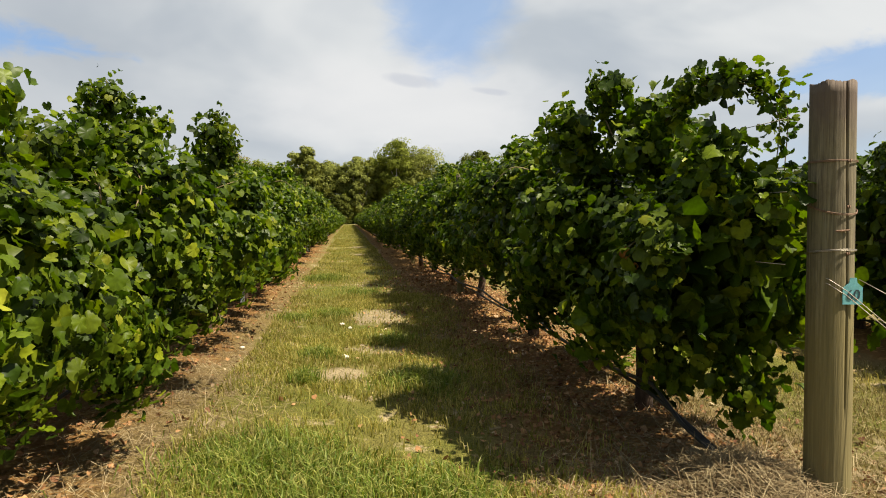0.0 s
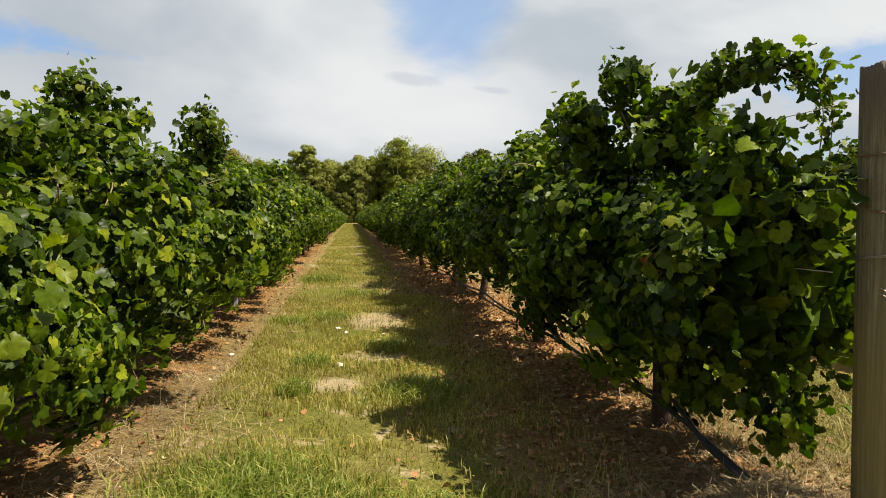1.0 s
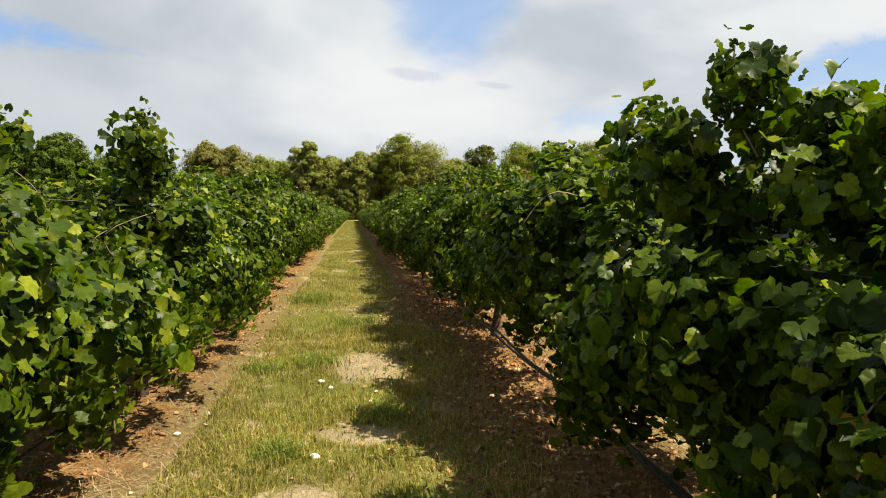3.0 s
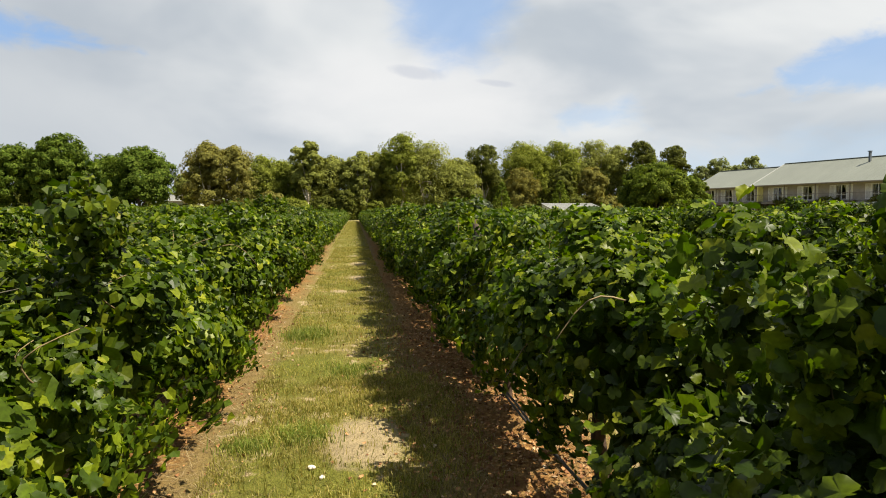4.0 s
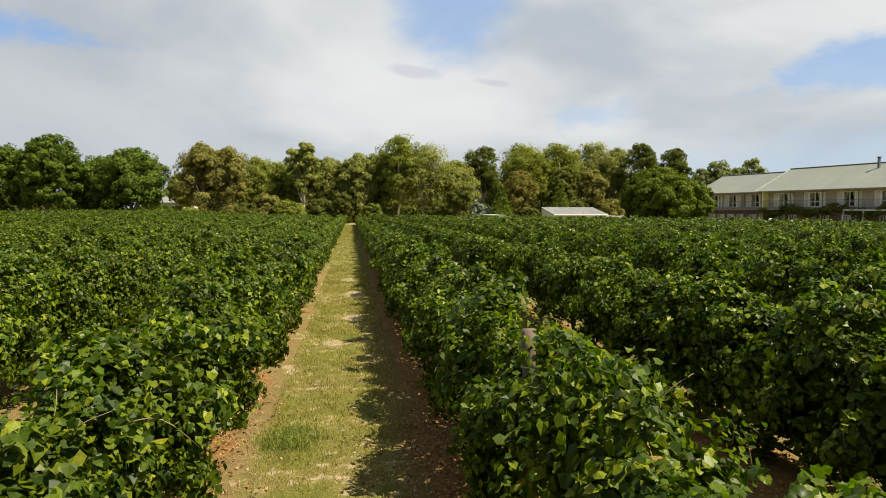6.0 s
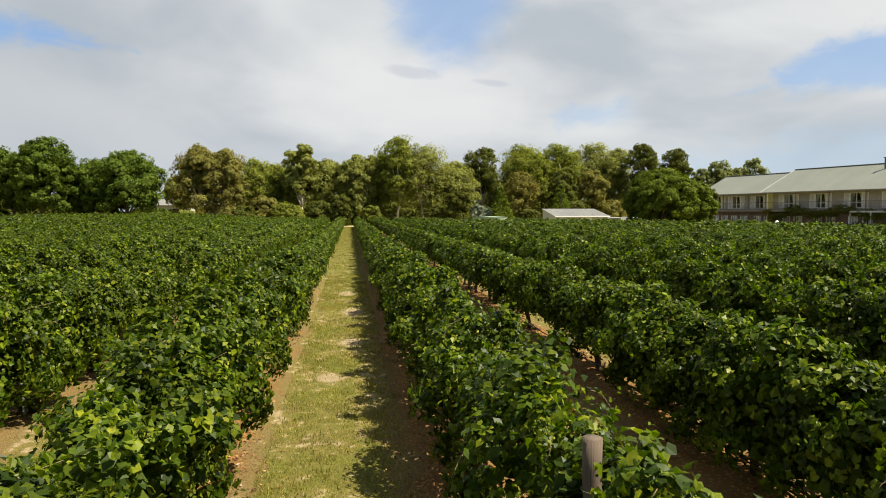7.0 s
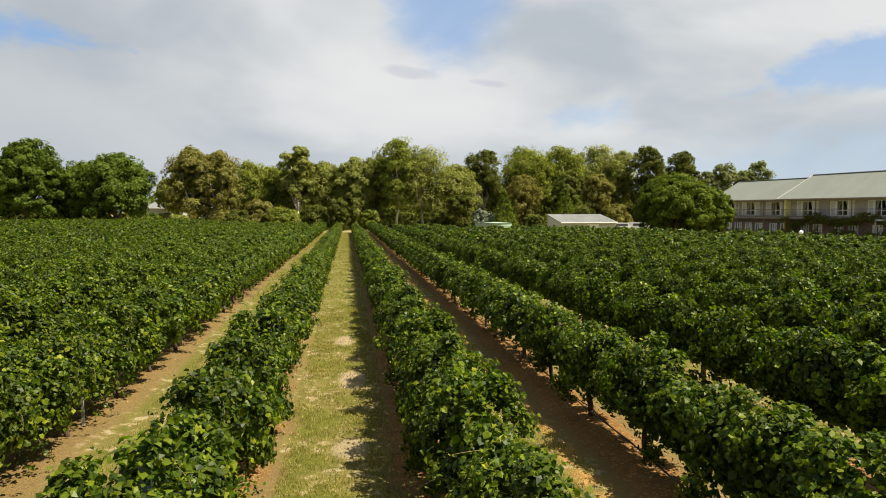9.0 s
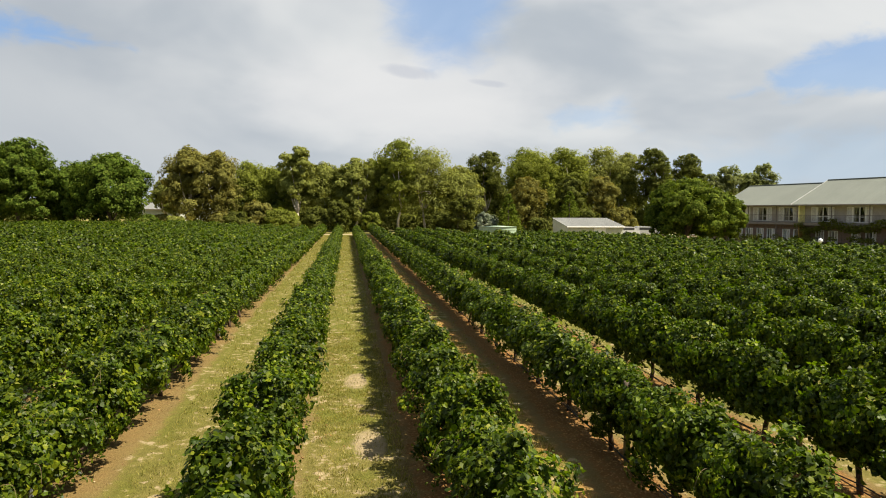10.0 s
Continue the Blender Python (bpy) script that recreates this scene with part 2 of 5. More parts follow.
    turf = k.mix(k.math("MULTIPLY", side, k.ramp(n1, 0.60, 0.45)), turf, k.mix(k.ramp(x, -2.0, 2.0), bare, redder))
    lane = k.mix(k.ramp(d, 0.44, 0.68), k.mix(k.ramp(d, 0.18, 0.42), litter, bare), turf)
    # beyond the rows: mown headland, a gravel track and lawn
    lawn = k.mix(k.ramp(n1, 0.35, 0.65), (0.15, 0.155, 0.042), (0.26, 0.22, 0.085))
    lawn = k.mix(k.ramp(n3, 0.3, 0.7, 0.0, 0.4), lawn, (0.30, 0.26, 0.12))
    inside = k.math("MULTIPLY", k.math("MULTIPLY", k.ramp(y, 0.6, 1.8), k.ramp(y, 134.5, 133.5)), k.math("MULTIPLY", k.ramp(x, -50.0, -49.0), k.ramp(x, 43.5, 42.5)))
    col = k.mix(inside, lawn, lane)
    track = k.math("MULTIPLY", k.ramp(y, 134.2, 134.8), k.ramp(y, 138.3, 137.6))
    col = k.mix(track, col, (0.40, 0.34, 0.26))
    col = k.mix(1.0, col, k.mix(k.ramp(n2, 0.3, 0.7), (0.66, 0.65, 0.53), (0.92, 0.90, 0.74)), "MULTIPLY")
    k.put(bsdf.inputs["Base Color"], col)
    bsdf.inputs["Roughness"].default_value, bsdf.inputs["Specular IOR Level"].default_value = 0.95, 0.15
    bumped(k, bsdf, k.math("ADD", k.math("MULTIPLY", strand, 0.5), k.math("ADD", n3, k.math("MULTIPLY", n2, 2.0))), 0.9, 0.03)
    return m


VINE_GREEN = ((0.0, (0.017, 0.033, 0.003)), (0.45, (0.046, 0.074, 0.004)), (0.85, (0.103, 0.135, 0.006)), (0.98, (0.156, 0.178, 0.009)), (1.0, (0.22, 0.225, 0.02)))
M_VINE = leaf_material("vine_leaf", VINE_GREEN, (1.85, 2.3, 0.38), 0.25, 0.42, 0.7, 0.14)
M_GUM = leaf_material("gum_leaf", ((0.0, (0.165, 0.187, 0.042)), (0.5, (0.220, 0.243, 0.057)), (1.0, (0.29, 0.312, 0.084))), (1.4, 1.3, 0.8), 0.46, 0.65, 0.6, 0.03)
M_GUM_GREEN = leaf_material("green_gum_leaf", ((0.0, (0.125, 0.150, 0.024)), (0.5, (0.178, 0.205, 0.033)), (1.0, (0.25, 0.275, 0.05))), (1.4, 1.4, 0.8), 0.46, 0.65, 0.6, 0.03)
M_BROWN = leaf_material("olive_brown_leaf", ((0.0, (0.140, 0.140, 0.034)), (0.5, (0.190, 0.187, 0.045)), (1.0, (0.25, 0.242, 0.066))), (1.4, 1.2, 0.8), 0.46, 0.65, 0.6, 0.03)
M_PLANE = leaf_material("broad_green_leaf", ((0.0, (0.042, 0.074, 0.009)), (0.5, (0.080, 0.122, 0.015)), (1.0, (0.135, 0.175, 0.027))), (1.6, 1.6, 0.8), 0.3, 0.65, 0.6, 0.03)
M_ROUND = leaf_material("sunlit_green_leaf", ((0.0, (0.046, 0.074, 0.008)), (0.5, (0.094, 0.132, 0.014)), (1.0, (0.165, 0.198, 0.026))), (1.6, 1.6, 0.7), 0.3, 0.65, 0.8, 0.03)
M_GREY = leaf_material("grey_green_leaf", ((0.0, (0.14, 0.165, 0.06)), (0.5, (0.19, 0.215, 0.085)), (1.0, (0.26, 0.285, 0.12))), (1.4, 1.4, 0.8), 0.46, 0.65, 0.6, 0.03)
M_DARK = leaf_material("dark_leaf", ((0.0, (0.068, 0.080, 0.016)), (0.5, (0.105, 0.120, 0.024)), (1.0, (0.155, 0.168, 0.038))), (1.4, 1.4, 0.8), 0.46, 0.65, 0.6, 0.03)
M_BLUE = leaf_material("blue_green_leaf", ((0.0, (0.08, 0.105, 0.055)), (0.5, (0.145, 0.175, 0.10)), (1.0, (0.22, 0.25, 0.155))), (1.2, 1.3, 1.0), 0.2, 0.55)
M_GRASS = leaf_material("grass_blade", ((0.0, (0.125, 0.148, 0.020)), (0.3, (0.22, 0.225, 0.040)), (0.6, (0.31, 0.285, 0.070)), (1.0, (0.44, 0.375, 0.13))), (1.4, 1.25, 0.7), 0.42, 0.6, 0.4, 0.2)
M_TUFT = leaf_material("lush_grass", ((0.0, (0.085, 0.135, 0.016)), (0.5, (0.165, 0.215, 0.030)), (1.0, (0.36, 0.34, 0.095))), (1.4, 1.4, 0.7), 0.40, 0.5, 0.4, 0.25)
M_FALLEN = leaf_material("fallen_leaf", ((0.0, (0.14, 0.060, 0.030)), (0.5, (0.29, 0.142, 0.056)), (0.88, (0.42, 0.24, 0.105)), (1.0, (0.46, 0.36, 0.23))), (1.0, 0.9, 0.7), 0.1, 0.8, 0.3, 0.2)
M_STRAW = leaf_material("dry_straw", ((0.0, (0.11, 0.070, 0.032)), (0.6, (0.23, 0.17, 0.085)), (1.0, (0.42, 0.34, 0.19))), (1.0, 0.9, 0.7), 0.1, 0.8, 0.3, 0.2)
M_HAY = leaf_material("hay_blade", ((0.0, (0.12, 0.10, 0.028)), (0.5, (0.225, 0.185, 0.066)), (1.0, (0.38, 0.31, 0.14))), (1.1, 1.0, 0.7), 0.25, 0.7, 0.3, 0.2)
M_ORANGE = leaf_material("turning_leaf", ((0.0, (0.30, 0.09, 0.02)), (1.0, (0.42, 0.20, 0.03))), (1.6, 1.3, 0.6), 0.3, 0.5)
M_BARK = plain("vine_bark", (0.075, 0.05, 0.035), 0.95, vary=0.5, scale=14, bump=0.012, stretch=(3, 3, 0.6), spec=0.2)
M_CANE = plain("cane", (0.16, 0.115, 0.05), 0.7, vary=0.4, scale=20)
M_WHITE_BARK = plain("pale_bark", (0.42, 0.37, 0.29), 0.85, vary=0.4, scale=2.0, bump=0.02, stretch=(1, 1, 0.4))
M_DARK_BARK = plain("dark_bark", (0.10, 0.075, 0.055), 0.95, vary=0.4, scale=3.0, bump=0.03)
M_POST = post_material()
M_HOSE = plain("black_hose", (0.018, 0.017, 0.016), 0.5, vary=0.3, scale=20)
M_WIRE = plain("galvanised_wire", (0.34, 0.30, 0.24), 0.45, 0.8, 0.3, 40)
M_RUST = plain("rusty_wire", (0.17, 0.10, 0.06), 0.8, 0.3, 0.4, 40)
M_STEEL = plain("galvanised_steel", (0.40, 0.43, 0.46), 0.5, 0.6, 0.25, 12)
M_TAG = plain("aqua_plastic", (0.12, 0.33, 0.34), 0.55, vary=0.3, scale=30)
M_INK = plain("dark_ink", (0.02, 0.04, 0.05), 0.6)
M_GROUND = ground_material()
M_ROOF = plain("grey_green_roof", (0.15, 0.163, 0.134), 0.5, vary=0.10, scale=0.5, stretch=(1, 0.3, 1))
M_RENDER = plain("mauve_grey_wall", (0.37, 0.335, 0.30), 0.9, vary=0.15, scale=1.5)
M_BRICKS = plain("brown_brick", (0.20, 0.14, 0.115), 0.9, vary=0.3, scale=6.0)
M_CREAM = plain("cream_paint", (0.46, 0.47, 0.37), 0.7, vary=0.1, scale=2.0)
M_BARGE = plain("weathered_white_paint", (0.36, 0.37, 0.36), 0.7, vary=0.12, scale=2.0)
M_TRIM = plain("white_trim", (0.82, 0.81, 0.77), 0.55, vary=0.08, scale=4.0)
M_YELLOW = plain("yellow_wall", (0.86, 0.80, 0.34), 0.8, vary=0.12, scale=2.0)
M_OCHRE = plain("ochre_wall", (0.40, 0.25, 0.08), 0.8, vary=0.2, scale=2.0)
M_TIMBER = plain("grey_timber", (0.19, 0.165, 0.145), 0.85, vary=0.25, scale=4.0)
M_CURTAIN = plain("pale_curtain", (0.55, 0.50, 0.42), 0.9, vary=0.15, scale=5.0)
# near-black colour that stands for the dimness behind windows
M_DIM_INSIDE = plain("painted_dim_inside", (0.02, 0.02, 0.022), 0.8)
M_SHED_ROOF = plain("zinc_roof", (0.17, 0.173, 0.16), 0.5, vary=0.15, scale=0.8, stretch=(1, 0.2, 1))
M_TANK = plain("pale_green_steel", (0.27, 0.36, 0.25), 0.55, vary=0.12, scale=1.0)
M_GLOBE = plain("white_globe", (0.88, 0.88, 0.86), 0.25, vary=0.03)
M_PINK = plain("pink_brick", (0.45, 0.33, 0.26), 0.9, vary=0.2, scale=2.0)
M_FLUE = plain("dark_zinc", (0.10, 0.115, 0.13), 0.5, 0.4, 0.2, 6.0)
M_VAN = plain("van_paint", (0.40, 0.40, 0.39), 0.35, vary=0.06)
M_RUBBER = plain("rubber", (0.02, 0.02, 0.02), 0.8)


def glass_material():
    m, k, bsdf, _ = material("window_glass")
    bsdf.inputs["Base Color"].default_value = (0.95, 0.97, 0.97, 1)
    bsdf.inputs["Roughness"].default_value = 0.03
    bsdf.inputs["Transmission Weight"].default_value = 1.0
    bsdf.inputs["IOR"].default_value = 1.45
    return m


M_GLASS = glass_material()


# mesh helpers ----------------------------------------------------------------
def mesh_of(name, verts, faces, mat, smooth=True):
    """A mesh from arrays of vertices and of triangles or quads."""
    me = bpy.data.meshes.new(name)
    verts, faces = np.asarray(verts, np.float32), np.asarray(faces, np.int32)
    me.vertices.add(len(verts))
    me.vertices.foreach_set("co", verts.ravel())
    n, k = faces.shape
    me.loops.add(n * k)
    me.loops.foreach_set("vertex_index", faces.ravel())
    me.polygons.add(n)
    me.polygons.foreach_set("loop_start", np.arange(0, n * k, k, dtype=np.int32))
    me.polygons.foreach_set("use_smooth", np.full(n, smooth))
    me.update(calc_edges=True)
    me.materials.append(mat)
    return me


def under(name, me, parent, m=None, label=""):
    """A mesh as a part of a thing."""
    ob = new(name, me)
    ob.parent = parent
    if m is not None:
        ob.matrix_basis = m
    return tagged(ob, label)


def part(name, bm, mat, parent, label="", smooth=False):
    """A bmesh as one part of a thing."""
    me = bpy.data.meshes.new(name)
    for f in bm.faces:
        f.smooth = smooth
    bm.to_mesh(me)
    bm.free()
    me.materials.append(mat)
    return under(name, me, parent, None, label)


def thing(name, label, category, group="", kind="", m=None):
    ob = new(name)
    ob.empty_display_size = 0.1
    if m is not None:
        ob.matrix_basis = m
    return tagged(ob, label, category, group, kind)


def slab(bm, x0, x1, y0, y1, z0, z1, bevel=0.0):
    """Adds a box, its edges eased, to bm."""
    made = bmesh.ops.create_cube(bm, size=1.0)["verts"]
    bmesh.ops.transform(bm, verts=made, matrix=pose((x0 + x1) / 2, (y0 + y1) / 2, (z0 + z1) / 2) @ Matrix.Diagonal((x1 - x0, y1 - y0, z1 - z0, 1)))
    if bevel:
        edges = list({e for v in made for e in v.link_edges})
        bmesh.ops.bevel(bm, geom=edges, offset=bevel, segments=1, affect="EDGES")
    return bm


def boxed(name, mat, parent, *box, bevel=0.01, label=""):
    return part(name, slab(bmesh.new(), *box, bevel=bevel), mat, parent, label)


def tube(points, radii, sides=8, cap=True):
    """Vertices and quads of a tapering pipe along points."""
    pts = np.asarray(points, float)
    rad = np.broadcast_to(np.asarray(radii, float), (len(pts),))
    way = np.gradient(pts, axis=0)
    way /= np.linalg.norm(way, axis=1, keepdims=True) + 1e-9
    side = np.cross(way, (0.31, 0.17, 0.93))
    side /= np.linalg.norm(side, axis=1, keepdims=True) + 1e-9
    other = np.cross(way, side)
    a = np.linspace(0, 2 * np.pi, sides, endpoint=False)
    ring = pts[:, None] + rad[:, None, None] * (np.cos(a)[None, :, None] * side[:, None] + np.sin(a)[None, :, None] * other[:, None])
    v = ring.reshape(-1, 3)
    i, j = np.meshgrid(np.arange(len(pts) - 1), np.arange(sides), indexing="ij")
    b, c = i * sides + j, i * sides + (j + 1) % sides
    q = np.stack([b, c, c + sides, b + sides], -1).reshape(-1, 4)
    if cap:
        n = len(v)
        v = np.vstack([v, pts[:1], pts[-1:]])
        last = (len(pts) - 1) * sides
        ends = [(n, (s + 1) % sides, s, n) for s in range(sides)] + [(n + 1, last + s, last + (s + 1) % sides, n + 1) for s in range(sides)]
        return v, q, np.array([e[:3] for e in ends])
    return v, q, np.zeros((0, 3), int)


def pipes(name, runs, mat, smooth=True):
    """One mesh of several tapering pipes: (points, radii, sides)."""
    vs, ts, base = [], [], 0
    for points, radii, sides in runs:
        v, q, t = tube(points, radii, sides)
        ts += [q[:, [0, 1, 2]] + base, q[:, [0, 2, 3]] + base, t + base]
        vs.append(v)
        base += len(v)
    return mesh_of(name, np.vstack(vs), np.vstack(ts), mat, smooth)


SPACING = 2.35  # between the vines of a row, three to a panel between posts


# leaves ----------------------------------------------------------------------
def lobed(spec):
    """A leaf of half-turn angles and radii about its middle: vertices and triangles."""
    ring = [(a, r) for a, r in spec] + [(-a, r) for a, r in reversed(spec) if 0 < a < 180]
    v = [(0.0, 0.0, 0.0)] + [(r * math.sin(radians(a)), r * math.cos(radians(a)), -0.30 * r * r + 0.10 * abs(r * math.sin(radians(a)))) for a, r in ring]
    n = len(ring)
    return np.array(v), np.array([(0, 1 + (i + 1) % n, 1 + i) for i in range(n)])


LEAF = {
    -1: (np.array([(0, 0.72, 0.0), (-0.55, -0.42, 0.0), (0.55, -0.42, 0.0)]), np.array([(0, 1, 2)])),
    3: lobed([(0, 0.62), (10, 0.56), (20, 0.57), (32, 0.50), (46, 0.58), (58, 0.54), (70, 0.56), (84, 0.50), (102, 0.56), (120, 0.52), (138, 0.53), (162, 0.42), (180, 0.16)]),
    2: (np.array([(0, -0.30, 0.0), (0, 0.64, -0.12), (-0.52, 0.16, 0.04), (-0.40, -0.44, -0.04), (0.52, 0.16, 0.04), (0.40, -0.44, -0.04)]), np.array([(0, 2, 3), (0, 1, 2), (0, 4, 1), (0, 5, 4)])),
    1: (np.array([(0, 0.62, -0.1), (-0.5, 0.02, 0.1), (0, -0.42, 0.0), (0.5, 0.02, 0.1)]), np.array([(0, 1, 2), (0, 2, 3)])),
    0: (np.array([(0, 0.7, -0.05), (-0.2, 0.0, 0.04), (0, -0.7, 0.0), (0.2, 0.0, 0.04)]), np.array([(0, 1, 2), (0, 2, 3)])),
}


def unit(v):
    return v / (np.linalg.norm(v, axis=-1, keepdims=True) + 1e-9)


def leaf_arrays(pos, nrm, tip, size, level, rng):
    shape, tris = LEAF[level]
    nrm = unit(nrm)
    tip = unit(tip - (tip * nrm).sum(1, keepdims=True) * nrm)
    side = np.cross(tip, nrm)
    cup = rng.uniform(-0.3, 1.7, len(pos))[:, None]
    wide = rng.uniform(0.85, 1.15, len(pos))[:, None]
    n = len(pos)
    x, y = shape[None, :, 0], shape[None, :, 1]
    # each leaf folded along its midrib, curled and twisted in its own way
    rel = shape[None, :, 2] * cup
    if level > 1:
        rel = rel + rng.normal(0.12, 0.42, (n, 1)) * np.abs(x) + rng.normal(-0.2, 0.4, (n, 1)) * y * np.abs(y) + rng.normal(0, 0.4, (n, 1)) * x * y
        rel = rel + rng.normal(0, 0.05, (n, len(shape))) * (np.abs(x) + np.abs(y) > 0.1)
    v = pos[:, None] + size[:, None, None] * (shape[None, :, :1] * wide[:, :, None] * side[:, None] + shape[None, :, 1:2] * tip[:, None] + rel[:, :, None] * nrm[:, None])
    t = tris[None] + (np.arange(len(pos)) * len(shape))[:, None, None]
    return v.reshape(-1, 3), t.reshape(-1, 3)


def joined(sets):
    vs, ts, base = [], [], 0
    for v, t in sets:
        vs.append(v)
        ts.append(t + base)
        base += len(v)
    return np.vstack(vs), np.vstack(ts)


def waves(rng, n=7, low=0.6, high=3.2):
    """A smooth random function of place along the row and of the angle round it, about -1 to 1."""
    f, p = rng.uniform(low, high, n), rng.uniform(0, 6.28, n)
    m, q = rng.integers(0, 4, n), rng.uniform(0, 6.28, n)

    def at(y, a):
        return sum(np.sin(f[i] * y * 2.2 + p[i]) * np.cos(m[i] * a + q[i]) for i in range(n)) / (n * 0.45)

    return at


def canopy(rng, y0, y1, count, level, size, width=0.60, low=0.46, high=1.56, lump=None, phase=0.0, peak=1.5, crowd=1.0, lift=1.0):
    """Leaves of a trellised row from y0 to y1 about x = 0: shingled bunches over its rounded skin, and a looser fill within."""
    lump = lump or waves(rng)
    knob, wander = waves(rng, 9, 2.0, 5.0), rng.uniform(0, 6.28)
    zc, hz = (low + high) / 2, (high - low) / 2

    def skin(n, spread):
        y = rng.uniform(y0, y1, n)
        a = rng.uniform(-math.pi, math.pi, n)
        # fewer leaves under the canopy, more on its flanks and top
        flip = (np.sin(a) < -0.7) & (rng.random(n) < 0.6)
        a[flip] *= -1
        depth = 1 - np.abs(rng.normal(0, spread, n)).clip(0, 0.8)
        beat = np.cos(2 * math.pi * (y / SPACING + phase) + 0.5 * np.sin(1.1 * y + wander))
        swell = 1 + 0.30 * lump(y, a) + 0.24 * knob(y, a) + 0.18 * beat
        ca, sa = np.cos(a), np.sin(a)
        cx, cz = np.sign(ca) * np.abs(ca) ** np.where(sa > 0, peak, 0.7), np.sign(sa) * np.abs(sa) ** np.where(sa > 0, 0.95, 0.8)
        drop = 0.17 * lump(y * 1.5 + 3, 0 * a) + 0.09 * beat
        pos = np.stack([width * depth * swell * cx, y, zc + hz * depth * (1 + 0.6 * (swell - 1)) * cz + drop], 1)
        return pos, unit(np.stack([ca, 0 * y, sa * width / hz + lift * np.where(sa > 0, 0.85, np.where(sa > -0.4, 0.45, 0.0))], 1))

    inner = int(count * 0.20)
    pos, out = skin(inner, 0.22)
    nrm = out + rng.normal(0, 0.42, (inner, 3))
    heart, face = skin(max(8, int((y1 - y0) * 15)), 0.10)
    pick = rng.integers(0, len(heart), count - inner)
    off = rng.normal(0, 1, (count - inner, 3)).clip(-1.7, 1.7) * (0.078, 0.095, 0.088)
    pos = np.vstack([pos, heart[pick] + off + 0.03 * face[pick]])
    nrm = np.vstack([nrm, face[pick] + 0.6 * unit(off) + rng.normal(0, 0.42, off.shape)])
    out = np.vstack([out, face[pick]])
    tip = 0.35 * out * (1, 1, 0) + rng.normal(0, 0.6, out.shape) + (0, 0, -0.95)
    shell = leaf_arrays(pos, nrm, tip, size * rng.uniform(0.5, 1.25, count), level, rng)
    # broad leaves added in the dim heart of the row to block light
    n = int(crowd * (y1 - y0) * (760 if level > 1 else 240 if size < 0.12 else 90))
    deep = np.stack([rng.normal(0, width * 0.28, n).clip(-0.5 * width, 0.5 * width), rng.uniform(y0 + 0.1, y1 - 0.1, n), zc + hz * rng.uniform(-0.72, 0.62, n)], 1)
    core = leaf_arrays(deep, rng.normal(0, 1, (n, 3)) * (1, 0.5, 0.6), rng.normal(0, 1, (n, 3)) - (0, 0, 0.8), np.full(n, 0.12 if level > 1 else 0.25), 2 if level > 1 else 1, rng)
    return joined([shell, core])


def shoot_line(start, ends, n):
    """Points along a smooth curve through start and ends."""
    pts = np.vstack([start, *ends])
    s = np.linspace(0, len(pts) - 1, n)
    base = np.stack([np.interp(s, np.arange(len(pts)), pts[:, i]) for i in range(3)], 1)
    for _ in range(3):
        base[1:-1] = 0.25 * base[:-2] + 0.5 * base[1:-1] + 0.25 * base[2:]
    return base


def shoot_leaves(rng, line, level, size, per=3):
    """Leaves set in turn along a shoot, smaller to its tip."""
    n = len(line)
    pos = np.repeat(line, per, axis=0) + rng.normal(0, 0.035, (n * per, 3))
    k = np.repeat(np.linspace(1, 0.45, n), per)
    nrm = rng.normal(0, 0.55, (n * per, 3)) + (0.25, -0.15, 0.55)
    tip = rng.normal(0, 0.6, (n * per, 3)) + (0, 0, -0.7)
    return leaf_arrays(pos, nrm, tip, size * k * rng.uniform(0.75, 1.2, n * per), level, rng)


def wild_shoots(rng, y0, y1, count, level, size, high=1.66, width=0.5):
    """Shoots that stand out of the top and flanks, and some that hang."""
    sets, lines = [], []
    for _ in range(count):
        y, kind = rng.uniform(y0, y1), rng.random()
        if kind < 0.55:
            x = rng.uniform(-0.4, 0.4)
            a = np.array((x, y, high - 0.15))
            ln = rng.uniform(0.12, 0.32)
            ends = [a + (rng.normal(0, 0.06), rng.normal(0, 0.08), ln * 0.6), a + (rng.normal(0, 0.14), rng.normal(0, 0.18), ln)]
        elif kind < 0.8:
            side = rng.choice((-1, 1))
            a = np.array((side * width * 0.8, y, rng.uniform(0.9, 1.5)))
            ends = [a + (side * 0.16, rng.normal(0, 0.1), 0.05), a + (side * rng.uniform(0.2, 0.34), rng.normal(0, 0.15), -0.2)]
        else:
            side = rng.choice((-1, 1))
            a = np.array((side * rng.uniform(0.1, width * 0.8), y, 0.6))
            ends = [a + (side * 0.08, rng.normal(0, 0.06), -0.14), a + (side * 0.12, rng.normal(0, 0.12), -rng.uniform(0.2, 0.4))]
        line = shoot_line(a, ends, 7)
        lines.append(line)
        sets.append(shoot_leaves(rng, line, level, size * 0.9, 3))
    return sets, lines


def wood_runs(rng, spread=1.1):
    """Trunk and the two arms of a vine: pipes."""
    lean = rng.normal(0, 0.05, 2)
    z = np.linspace(-0.04, 0.86, 8)
    trunk = np.stack([lean[0] * z + 0.02 * np.sin(z * 7 + rng.uniform(0, 6)), lean[1] * z + 0.025 * np.sin(z * 6 + rng.uniform(0, 6)), z], 1)
    arms = []
    for s in (-1, 1):
        y = np.linspace(0, s * spread, 7)
        arms.append(np.stack([trunk[-1, 0] + rng.normal(0, 0.015, 7), trunk[-1, 1] + y, 0.86 + 0.04 * np.abs(y) + rng.normal(0, 0.012, 7)], 1))
    return trunk, arms



